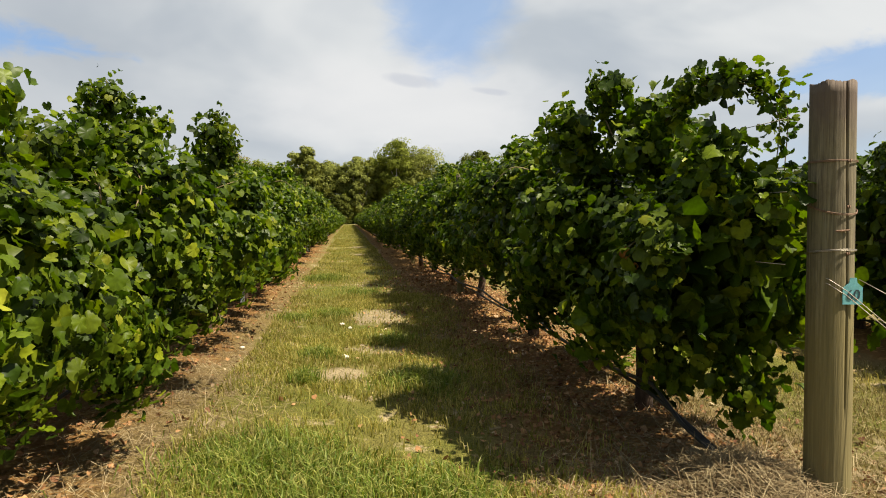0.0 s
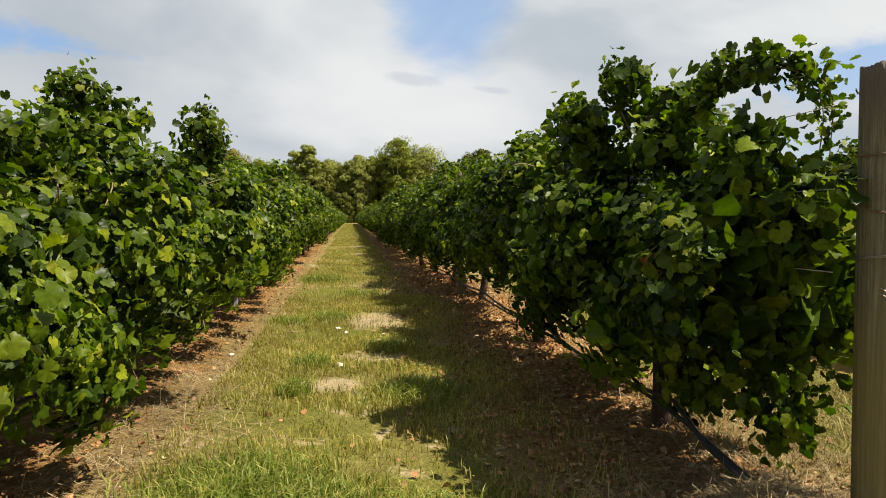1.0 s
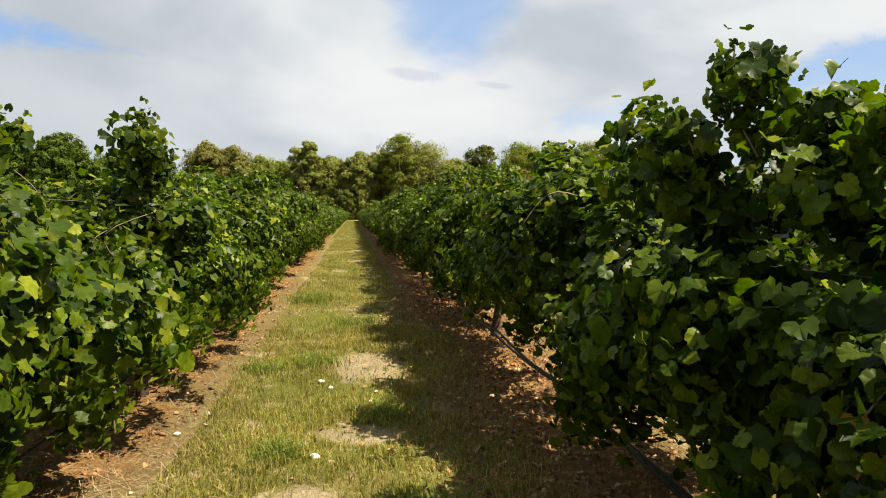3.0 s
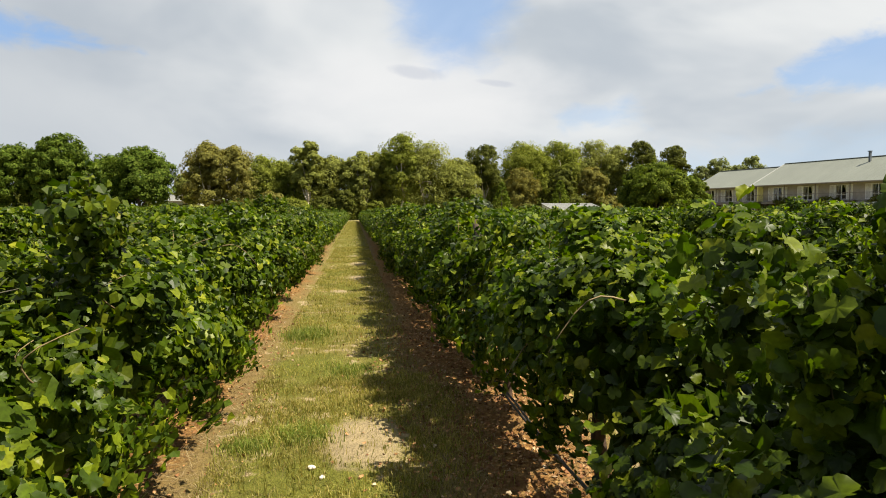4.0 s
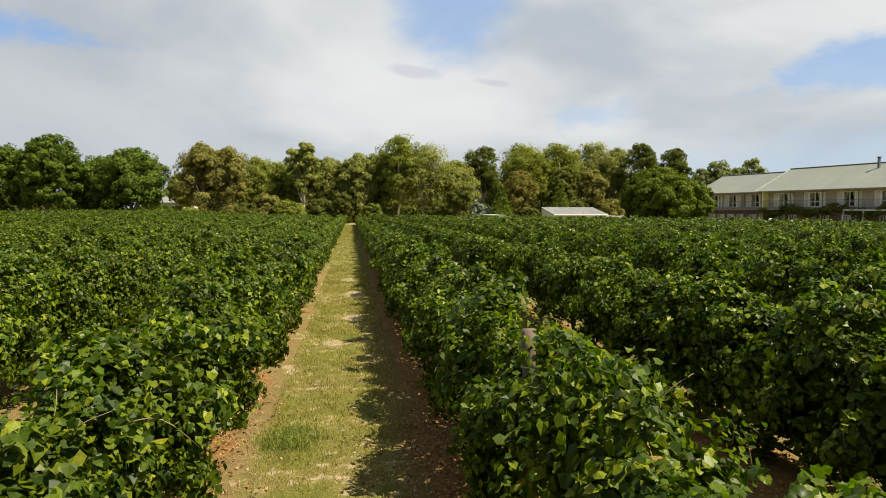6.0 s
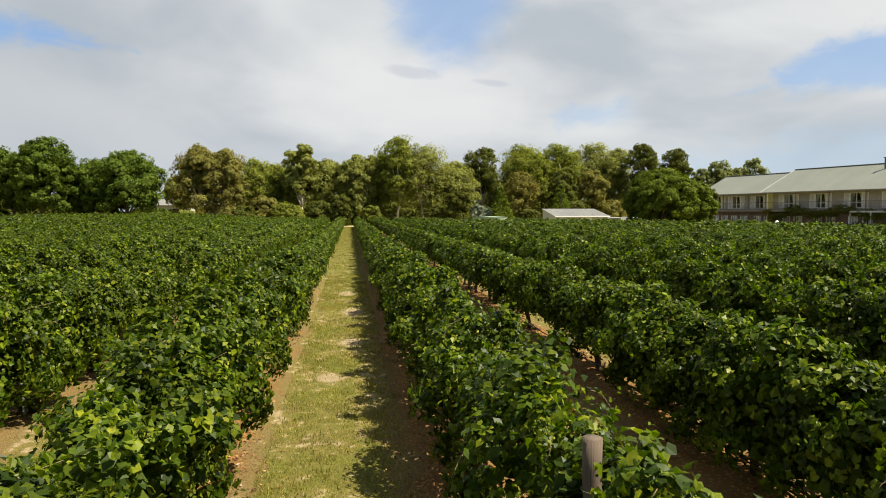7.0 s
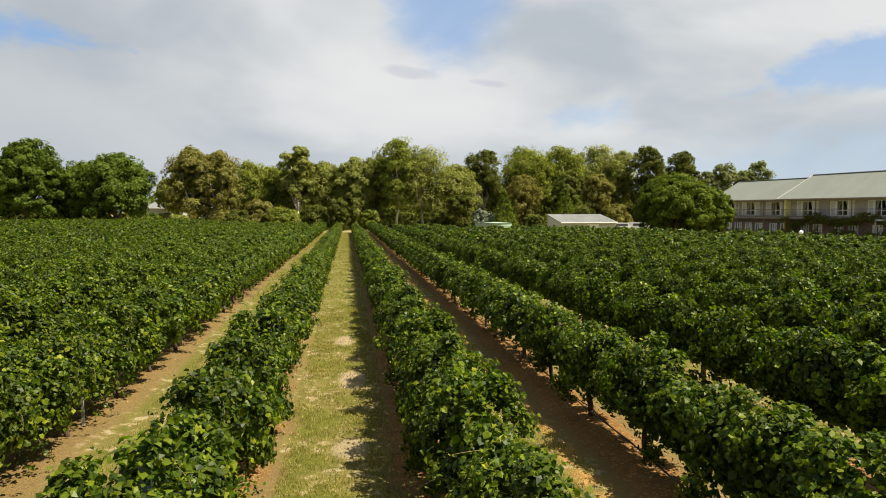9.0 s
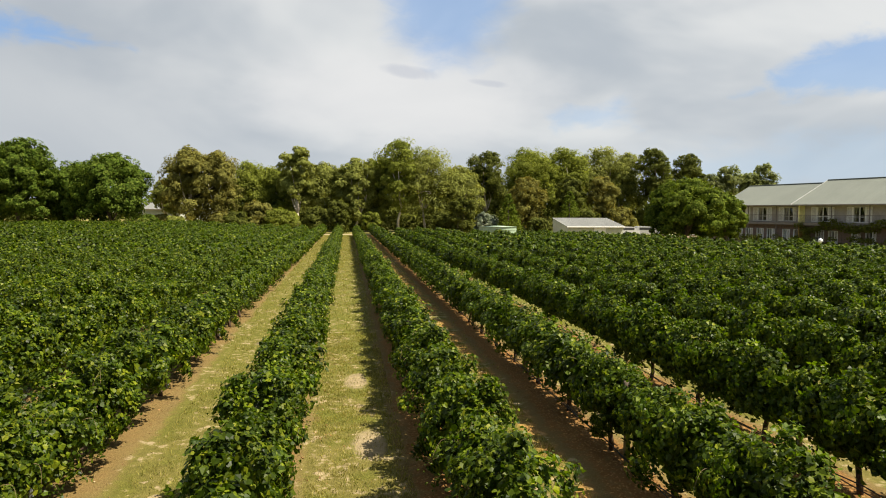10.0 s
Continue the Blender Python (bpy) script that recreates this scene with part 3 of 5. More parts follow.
def clump(rng, centre, wide, tall, count, level, size, lean=0.0):
    """A bunch of leaves at a shoot's head."""
    d = unit(rng.normal(0, 1, (count, 3)))
    pos = np.array(centre) + d * rng.uniform(0.25, 1.0, (count, 1)) * (wide, wide, tall)
    return leaf_arrays(pos, (0.8 - 0.4 * abs(lean)) * d + rng.normal(0, 0.35, (count, 3)) + (lean, 0, 0.15), rng.normal(0, 0.5, (count, 3)) + (0, 0, -0.6), size * rng.uniform(0.55, 1.2, count), level, rng)


def vine_kind(seed, level, per_metre, size, shoots, extra=(), high=1.58, low=0.46, width=0.60, heads=(), spread=1.1, shift=0.0, peak=1.5, front=0.0, lean=0.0, core=1.0, lift=1.0):
    """The meshes of one vine: trunk, arms, foliage and canes."""
    rng = np.random.default_rng(seed)
    half = SPACING / 2 + 0.12
    trunk, arms = wood_runs(rng, spread)
    v, t = canopy(rng, front - half, half, int(per_metre * (2 * half - front)), level, size, width, low, high, None, 0.0, peak, core, lift)
    sets = [(v + (shift, 0, 0), t)]
    more, lines = wild_shoots(rng, -half, half, shoots, level, size, high, width)
    for start, *ends in extra:
        line = shoot_line(np.array(start), [np.array(e) for e in ends], 6 + 5 * len(ends))
        lines.append(line)
        more.append(shoot_leaves(rng, line, level, size * 1.0, 6))
    for *c, wide, tall, count in heads:
        more.append(clump(rng, c, wide, tall, int(0.65 * count), level, size, lean if c[2] < 1.35 else 0.0))
    v, t = joined(sets + more)
    sides = 9 if level > 1 else 5
    r = rng.uniform(0.9, 1.25)
    return {
        "trunk": pipes("trunk", [(trunk, np.linspace(0.05, 0.034, 8) * r, sides)], M_BARK),
        "arm": [pipes("arm", [(a, np.linspace(0.026, 0.014, 7), sides - 2)], M_BARK) for a in arms],
        "foliage": mesh_of("foliage", v, t, M_VINE, level > 2),
        "canes": pipes("canes", [(ln, np.linspace(0.0045, 0.002, len(ln)), 4) for ln in lines], M_CANE) if level > 1 and lines else None,
    }


def plant(kind, x, y, flip, label):
    ob = thing("grapevine", label, "grapevine", "vines on the trellis", m=pose(x, y, 0, 0, 0, 180 if flip else 0))
    under("trunk", kind["trunk"], ob, label="dark shaggy bark")
    for a in kind["arm"]:
        under("arm", a, ob)
    under("foliage", kind["foliage"], ob, label="lobed green leaves")
    if kind["canes"]:
        tagged(under("cane_growth", kind["canes"], ob, label="thin brown canes"), kind="stuff")
    return ob


# ground ----------------------------------------------------------------------
def rise(x, y):
    """The field climbs gently towards its far corner by the broad-leaved trees."""
    a, b = ((-8 - x) / 24).clip(0, 1), ((y - 45) / 75).clip(0, 1)
    return 0.85 * a * a * (3 - 2 * a) * b * b * (3 - 2 * b)


def ground_height(x, y):
    """The ground's relief: low swells, a ridge along each row and a rise among the far trees."""
    rng = np.random.default_rng(3)
    z = np.zeros_like(x)
    for f in (0.5, 1.1, 2.3, 5.1, 9.7):
        a, p = rng.uniform(0, 6.28, 2)
        z = z + 0.018 / f ** 0.8 * np.sin(f * (x * np.cos(a) + y * np.sin(a)) * 2 + p)
    row = np.abs((x - ROW_X + PITCH / 2) % PITCH - PITCH / 2)
    z = z + 0.045 * np.exp(-(row / 0.45) ** 2) * ((y - 0.5) / 1.5).clip(0, 1)
    near = np.exp(-((np.hypot(np.maximum(np.abs(x) - 8, 0), np.maximum(np.abs(y - 15) - 18, 0)) / 6) ** 2))
    return z * near - 0.02 + rise(x, y) + 0.9 * np.exp(-(((x - 9) / 9) ** 2 + ((y - 147) / 6) ** 2))


def ground_sheet():
    def steps(fine0, fine1, step, far0, far1):
        mid = list(np.arange(fine0, fine1, step))
        lo, hi, s = [], [], step
        a = fine0
        while a > far0:
            s *= 1.35
            a -= s
            lo.append(max(a, far0))
        a, s = fine1, step
        while a < far1:
            hi.append(a)
            s *= 1.35
            a += s
        return np.array(lo[::-1] + mid + hi + [far1])

    xs, ys = steps(-6.0, 7.0, 0.09, -2500.0, 2500.0), steps(0.0, 30.0, 0.11, -2500.0, 2500.0)
    x, y = np.meshgrid(xs, ys)
    z = ground_height(x, y)
    n, m = x.shape
    i, j = np.meshgrid(np.arange(n - 1), np.arange(m - 1), indexing="ij")
    b = i * m + j
    q = np.stack([b, b + 1, b + m + 1, b + m], -1).reshape(-1, 4)
    me = mesh_of("ground", np.stack([x, y, z], -1).reshape(-1, 3), q, M_GROUND)
    tagged(new("ground", me), "dry grass lanes with tan bare strips under vines", "ground", kind="structure")


ground_sheet()


def blades(rng, x, y, height, width, bend):
    """Bent blades of grass rooted at x, y."""
    n = len(x)
    a = rng.uniform(0, 6.28, n)
    b = rng.uniform(0, 6.28, n)
    root = np.stack([x, y, ground_height(x, y) - 0.004], 1)
    side = np.stack([np.cos(a), np.sin(a), 0 * a], 1) * (width / 2)[:, None]
    lean = np.stack([np.cos(b), np.sin(b), 0 * b], 1) * (height * bend)[:, None]
    up = np.stack([0 * a, 0 * a, height], 1)
    mid = root + 0.55 * up + 0.3 * lean
    end = root + up * (1 - 0.45 * bend)[:, None] + lean
    v = np.stack([root - side, root + side, mid - 0.7 * side, mid + 0.7 * side, end], 1)
    t = np.array([(0, 1, 3), (0, 3, 2), (2, 3, 4)])
    return v.reshape(-1, 3), (t[None] + (np.arange(n) * 5)[:, None, None]).reshape(-1, 3)


def patchy(rng, x, y):
    f = np.zeros_like(x)
    for s in (0.7, 1.6, 3.1, 6.0):
        a, p, q = rng.uniform(0, 6.28, 3)
        f += np.sin(s * (x * np.cos(a) + y * np.sin(a)) * 2 + p) * np.sin(s * (y * np.cos(a) - x * np.sin(a)) * 2 + q)
    return f


def grass():
    rng = np.random.default_rng(11)
    sets = []
    for x0, x1, y0, y1, n, h in ((-0.85, 1.25, 0.4, 9.0, 120000, 0.05), (-0.8, 0.9, 9.0, 36.0, 70000, 0.05), (2.6, 3.6, 4.0, 30.0, 4000, 0.05), (2.5, 3.65, 3.2, 34.0, 34000, 0.06), (-3.6, -1.9, 4.0, 34.0, 26000, 0.055), (-0.95, 0.95, 36.0, 132.0, 34000, 0.07), (-4.0, -1.9, 34.0, 132.0, 34000, 0.07), (2.2, 4.0, 30.0, 120.0, 16000, 0.07)):
        x, y = rng.uniform(x0, x1, n), rng.uniform(y0, y1, n)
        f = patchy(np.random.default_rng(5), x, y)
        keep = rng.random(n) < (0.5 + 0.3 * f).clip(0.06, 1.0) * np.where((x > 0.85) & (x < 1.3), np.exp(-((x - 0.85) / 0.22) ** 2) + 0.06, 1.0)
        for px, py, rx, ry in ((0.25, 6.95, 0.30, 0.6), (0.2, 5.15, 0.26, 0.22), (-0.12, 4.05, 0.2, 0.2), (0.22, 20.4, 0.28, 0.5), (0.28, 24.6, 0.3, 0.8), (-0.15, 17.2, 0.24, 0.4), (0.1, 29.5, 0.3, 0.9)):
            keep &= (((x - px) / rx) ** 2 + ((y - py) / ry) ** 2 > 1 + 0.5 * f) | (rng.random(n) < 0.1)
        x, y = x[keep], y[keep]
        far = 1 + (y / 22).clip(0, 1.4) + ((y - 34) / 18).clip(0, 3)
        sets.append(blades(rng, x, y, h * rng.uniform(0.35, 1.7, len(x)), 0.0052 * far * rng.uniform(0.6, 1.4, len(x)), rng.uniform(0.1, 0.9, len(x))))
    v, t = joined(sets)
    tagged(new("grass", mesh_of("grass", v, t, M_GRASS, False)), "short yellow-green lane grass, patchy and drying", "grass", kind="stuff")
    sets = []
    for x0, x1, y0, y1, n, h in ((1.7, 3.9, 1.5, 3.8, 22000, 0.05), (0.8, 4.6, -0.5, 1.9, 16000, 0.06), (0.75, 1.25, 1.5, 9.0, 7000, 0.045)):
        x, y = rng.uniform(x0, x1, n), rng.uniform(y0, y1, n)
        keep = rng.random(n) < (0.55 + 0.3 * patchy(np.random.default_rng(6), x, y)).clip(0.1, 1.0)
        x, y = x[keep], y[keep]
        sets.append(blades(rng, x, y, h * rng.uniform(0.35, 1.7, len(x)), 0.0048 * rng.uniform(0.6, 1.4, len(x)), rng.uniform(0.3, 1.3, len(x))))
    v, t = joined(sets)
    tagged(new("dry_grass", mesh_of("dry_grass", v, t, M_HAY, False)), "dry straw-coloured mown grass around the end post", "grass", kind="stuff")
    sets = []
    for cx, cy, r, n, h in ((-0.45, 2.35, 0.34, 2600, 0.10), (-0.1, 2.05, 0.28, 1700, 0.09), (0.3, 1.9, 0.3, 1300, 0.08), (0.42, 3.75, 0.24, 900, 0.12), (-0.3, 4.75, 0.12, 500, 0.12), (-0.35, 3.85, 0.10, 300, 0.13),
                            (0.35, 5.6, 0.2, 500, 0.10), (-0.5, 11.5, 0.32, 1700, 0.13), (-0.25, 7.1, 0.22, 700, 0.10), (-0.65, 6.9, 0.2, 500, 0.10), (0.15, 9.2, 0.3, 600, 0.09), (-0.4, 1.6, 0.35, 1900, 0.09)):
        x, y = rng.normal(cx, r * 0.55, n), rng.normal(cy, r * 0.6, n)
        sets.append(blades(rng, x, y, h * rng.uniform(0.4, 1.3, n), 0.0075 * rng.uniform(0.6, 1.4, n), rng.uniform(0.2, 1.1, n)))
    v, t = joined(sets)
    tagged(new("grass_tufts", mesh_of("grass_tufts", v, t, M_TUFT, False)), "lush green tufts of longer grass in lane", "grass", kind="stuff")


def litter():
    rng = np.random.default_rng(21)
    pos = []
    for rx, y0, y1, count in ((1.15, 1.2, 12, 4200), (1.6, 1.2, 14, 5200), (-1.4, 0.8, 14, 2600), (1.6, 14, 34, 1500), (-1.4, 14, 34, 1200), (4.6, 3, 30, 1800), (-4.4, 6, 32, 300)):
        x, y = rx + rng.normal(0, 0.42, count), rng.uniform(y0, y1, count)
        pos.append(np.stack([x, y, ground_height(x, y) + rng.uniform(0.004, 0.022, count)], 1))
    pos = np.vstack(pos)
    n = len(pos)
    nrm = rng.normal(0, 0.45, (n, 3)) + (0, 0, 1)
    v, t = leaf_arrays(pos, nrm, rng.normal(0, 1, (n, 3)), rng.uniform(0.013, 0.034, n), 2, rng)
    tagged(new("leaf_litter", mesh_of("leaf_litter", v, t, M_FALLEN)), "brown curled fallen vine leaves under the rows", "leaf litter", kind="stuff")
    sets = []
    for cx, cy, sx, sy, z, count in ((1.46, 1.74, 0.16, 0.2, 0.12, 2600), (1.15, 1.9, 0.3, 0.3, 0.03, 900), (1.5, 2.6, 0.2, 0.8, 0.05, 900), (-1.0, 3.0, 0.3, 1.8, 0.02, 4200), (-0.95, 8, 0.22, 4, 0.03, 1800), (1.1, 7, 0.25, 4, 0.03, 1200), (2.3, 1.9, 0.6, 0.7, 0.03, 2200), (1.75, 5, 0.15, 3, 0.04, 1200)):
        x, y = rng.normal(cx, sx, count), rng.normal(cy, sy, count)
        h = z * rng.uniform(0.1, 1, count) * np.exp(-(((x - cx) / sx) ** 2 + ((y - cy) / sy) ** 2) / 3)
        p = np.stack([x, y, ground_height(x, y) + 0.006 + h], 1)
        d = unit(rng.normal(0, 1, (count, 3)) * (1, 1, 0.25)) * rng.uniform(0.03, 0.14, count)[:, None]
        s = unit(np.cross(d, (0, 0, 1.0))) * 0.0022
        v = np.stack([p - d, p - d + s, p + d + s, p + d], 1)
        sets.append((v.reshape(-1, 3), (np.array([(0, 1, 2), (0, 2, 3)])[None] + (np.arange(count) * 4)[:, None, None]).reshape(-1, 3)))
    v, t = joined(sets)
    tagged(new("straw", mesh_of("straw", v, t, M_STRAW, False)), "loose dry straw and twigs heaped under vines", "straw", kind="stuff")


grass()
litter()


# vines -----------------------------------------------------------------------
R1, L1 = ROW_X + PITCH, ROW_X
ROW_END = 133.5
SPRAWLING = (5, 6)  # vines that hang out over the next lane
VINE_LABEL = "leafy green grapevine trained on a wire trellis"


def vines():
    # arching and upright shoots of the vines beside the lane's mouth, in each vine's own place
    arch = [((-0.1, -0.35, 1.42), (-0.1, -0.45, 1.54), (-0.1, -0.65, 1.65), (-0.07, -0.9, 1.66), (0.02, -1.06, 1.61), (0.06, -1.15, 1.50), (0.05, -1.14, 1.25)),
            ((-0.14, -0.4, 1.42), (-0.14, -0.5, 1.53), (-0.12, -0.7, 1.64), (-0.09, -0.9, 1.65), (0.0, -1.05, 1.60), (0.05, -1.12, 1.46), (0.03, -1.1, 1.2)),
            ((-0.12, -0.38, 1.42), (-0.12, -0.48, 1.55), (-0.11, -0.68, 1.66), (-0.08, -0.9, 1.66), (0.0, -1.06, 1.62)),
            ((-0.28, -0.2, 1.5), (-0.32, -0.1, 1.68), (-0.33, -0.15, 1.84)), ((-0.46, -0.1, 1.4), (-0.50, -0.08, 1.56), (-0.50, -0.06, 1.64)), ((0.0, -1.05, 0.9), (-0.02, -1.0, 0.6), (0.0, -0.98, 0.28))]
    left_b = [((0.0, 0.0, 1.5), (-0.02, 0.02, 1.72), (-0.06, 0.02, 1.88)), ((0.1, 0.15, 1.5), (0.14, 0.2, 1.66), (0.2, 0.3, 1.70)), ((0.0, 0.1, 1.5), (0.0, 0.12, 1.7), (0.02, 0.16, 1.80)), ((-0.1, -0.1, 1.5), (-0.1, -0.12, 1.7), (-0.1, -0.1, 1.82))]
    left_c = [((0.25, -0.66, 1.5), (0.27, -0.66, 1.75), (0.25, -0.64, 1.98)), ((0.2, -0.6, 1.5), (0.22, -0.55, 1.7), (0.24, -0.5, 1.93)), ((0.28, -0.72, 1.5), (0.33, -0.75, 1.66), (0.36, -0.78, 1.78)), ((0.3, -0.6, 1.5), (0.36, -0.6, 1.62), (0.4, -0.62, 1.70))]
    first = {(0, 0): arch, (1, 1): left_b, (1, 2): left_c}
    heads = {(0, 0): ((-0.43, -0.07, 1.54, 0.14, 0.13, 130), (-0.27, -0.14, 1.73, 0.15, 0.13, 150), (-0.06, -0.15, 1.60, 0.20, 0.18, 220), (0.15, 0.1, 1.58, 0.22, 0.2, 200), (-0.14, -1.0, 1.28, 0.13, 0.2, 170), (-0.02, -0.28, 0.3, 0.15, 0.24, 170), (0.0, -0.98, 0.34, 0.16, 0.22, 240), (-0.12, -0.7, 0.42, 0.22, 0.18, 240), (-0.3, -0.2, 0.5, 0.16, 0.2, 160),
                      (-0.32, 0.5, 1.60, 0.22, 0.24, 200), (-0.36, 0.0, 1.42, 0.2, 0.2, 190), (-0.30, 0.4, 1.44, 0.24, 0.2, 190), (-0.2, -0.3, 1.40, 0.2, 0.14, 150), (-0.12, -0.98, 0.8, 0.14, 0.4, 260), (-0.02, -0.8, 0.85, 0.2, 0.45, 620), (0.2, -0.95, 0.8, 0.2, 0.45, 560), (0.1, -0.7, 1.1, 0.25, 0.2, 260)),
             (0, 1): ((-0.12, -0.35, 1.46, 0.22, 0.16, 170), (0.2, -0.4, 1.5, 0.26, 0.2, 240), (0.22, 0.5, 1.52, 0.26, 0.2, 240)), (0, 2): ((-0.12, -0.1, 1.64, 0.24, 0.2, 190), (-0.1, 0.45, 1.66, 0.22, 0.16, 180), (0.25, 0.0, 1.56, 0.26, 0.2, 240)),
             (1, 1): ((-0.10, -0.75, 1.38, 0.32, 0.24, 330), (-0.15, -0.35, 1.42, 0.30, 0.22, 280), (-0.05, 0.03, 1.74, 0.17, 0.15, 150), (0.12, 0.2, 1.62, 0.15, 0.12, 110)), (1, 2): ((0.22, -0.64, 1.74, 0.23, 0.24, 340),), (1, 0): ((0.25, 0.30, 1.34, 0.16, 0.14, 130), (0.2, 0.52, 1.44, 0.14, 0.14, 120), (0.35, -0.5, 0.35, 0.2, 0.2, 140))}
    mids = [vine_kind(100 + i, 2, 1800, 0.070, 8, core=0.35, high=1.60, low=0.42, width=0.54) for i in range(6)]
    far_lefts = [vine_kind(210 + i, 1, 1000, 0.10, 8, width=0.68, shift=-0.12) for i in range(4)]
    fars = [vine_kind(200 + i, 1, 900, 0.10, 7, width=0.54) for i in range(5)]
    sprawl = vine_kind(140, 2, 2100, 0.066, 9, (), 1.68, 0.36, 0.60, ((-0.55, -0.3, 1.22, 0.32, 0.26, 420), (-0.62, 0.35, 1.05, 0.32, 0.28, 420), (-0.60, -0.6, 0.8, 0.3, 0.28, 380), (-0.7, 0.0, 0.75, 0.28, 0.3, 380)), shift=-0.08)
    rights = [vine_kind(120 + i, 2, 1800, 0.070, 8, core=1.2, high=1.54, low=0.42, width=0.45, shift=0.05, lift=0.35) for i in range(4)]
    drooping = [vine_kind(150 + i, 2, 2200, 0.070, 10, core=1.0, high=1.56, low=0.14, width=0.56, lift=0.5) for i in range(3)]
    lefts = [vine_kind(130 + i, 2, 2100, 0.070, 10, core=1.0, high=1.60, low=0.30, width=0.66, shift=-0.20) for i in range(4)]
    rng = random.Random(4)
    for row, x in enumerate((R1, L1)):
        y0 = 3.0 if row == 0 else 1.25
        for n in range(int((ROW_END - y0) / SPACING)):
            y = y0 + n * SPACING
            if n < 6:
                kind = vine_kind(10 * row + n, 3 if n < 2 else 2, (2500, 3300)[row] if n == 0 else (1900, 2400)[row], 0.050 if (row, n) == (1, 0) else 0.061, 0 if n == 0 else 9, first.get((row, n), ()), (1.27, 1.44, 1.56)[n] if row == 0 and n < 3 else (1.14, 1.26, 1.42, 1.56)[n] if row and n < 4 else 1.64 if row == 0 else 1.56, (0.44, 0.52, 0.52)[n] if row == 0 and n < 3 else 0.48 if row == 0 else 0.40, (0.52, 0.42, 0.46)[n] if row == 0 and n < 3 else 0.50 if row == 0 else 0.58, heads.get((row, n), ()), 0.55 if n == 0 else 1.1, (-0.03, -0.05, -0.05)[n] if row == 0 and n < 3 else 0.0, 1.5, 0.10 if (row, n) == (0, 0) else 0.0, -1.0 if row == 0 else 0.3, 0.3 if row == 0 and n else 1.3, 1.4 if row == 0 else 1.1)
            else:
                kind = mids[rng.randrange(6)] if y < 27 else fars[rng.randrange(5)]
            if row and n in SPRAWLING:
                kind = sprawl
            label = VINE_LABEL
            if n == 0 and row == 0:
                label = "leafy grapevine with arching shoots beside wooden end post"
            elif (row, n) in first:
                label = "leafy green grapevine with tall upright shoots"
            plant(kind, x, y, n >= 6 and rng.random() < 0.5 and kind is not sprawl, label)
    for x in (R1 + PITCH, L1 - PITCH):
        for n in range(26):
            y = 2.6 + n * SPACING
            kind = ((rights if x > 0 else lefts) if y < 25 else fars if x > 0 else far_lefts)[rng.randrange(4)]
            if x > 0 and y < 14.5:
                kind = drooping[n % 3]
            plant(kind, x, y, False, VINE_LABEL)


def row_end(x):
    """Rows towards the house stop short of the shed, those by the broad-leaved trees at the fence."""
    return 116.0 if x < -31 else ROW_END if x < 6 else 112.0 if x < 15 else 97.0 if x < 32 else 90.0 if x < 36 else 69.0


def vine_rows():
    seg = 3 * SPACING

    def segment(seed, per, level, size, shoots, width=0.54, lift=1.0, high=1.60, crowd=1.0):
        rng = np.random.default_rng(seed)
        sets = [canopy(rng, 0, seg, int(per * seg), level, size, width, 0.38, high, phase=0.5, lift=lift, crowd=crowd)]
        more, _ = wild_shoots(rng, 0, seg, shoots, level, size)
        v, t = joined(sets + more)
        woods = []
        for i in range(3):
            trunk, arms = wood_runs(rng)
            for ln, rad in [(trunk, np.linspace(0.055, 0.035, 8))] + [(a, np.linspace(0.026, 0.014, 7)) for a in arms]:
                woods.append((ln[::2] + (0, SPACING * (i + 0.5), 0), rad[::2], 5))
        return mesh_of("foliage", v, t, M_VINE, False), pipes("trunks", woods, M_BARK)

    near = [segment(300 + i, 1150, 2, 0.084, 14, 0.43, 0.1, 1.66, 1.4) for i in range(4)]
    wide = [segment(310 + i, 1350, 2, 0.084, 14, 0.74) for i in range(3)]
    mid = [segment(320 + i, 950, 1, 0.098, 10, 0.70) for i in range(6)]
    far = [segment(340 + i, 330, -1, 0.18, 5, 0.60, 1.5) for i in range(5)]
    mid_shaded = [segment(350 + i, 850, 1, 0.098, 12, 0.42, 0.3, 1.68, 1.5) for i in range(6)]
    far_shaded = [segment(360 + i, 330, -1, 0.18, 8, 0.52, 1.4, 1.66) for i in range(5)]
    rng = random.Random(9)
    for k in list(range(-16, -2)) + [-2, 1] + list(range(2, 14)):
        x = R1 + k * PITCH
        y = 2.6 - SPACING / 2 + (26 * SPACING if k in (-2, 1) else 0)
        ob = thing("vine_row", "long trellised row of leafy green grapevines", "vine row", "rows of the vineyard", "stuff", pose(x, 0, 0))
        while y < row_end(x):
            kind = wide if k == -3 and y < 32 else near if k in (2, 3) and y < 26 else (mid_shaded if k > 0 else mid) if math.hypot(x, y - 10) < 46 else far_shaded if k > 0 else far
            leaf, wood = kind[rng.randrange(len(kind))]
            turn = rng.random() < 0.5
            m = pose(0, y + (seg if turn else 0), float(rise(np.array(x), np.array(y + seg / 2))), 0, 0, 180 if turn else 0)
            under("foliage", leaf, ob, m)
            if kind is near or kind is wide:
                under("trunks", wood, ob, m)
            y += seg


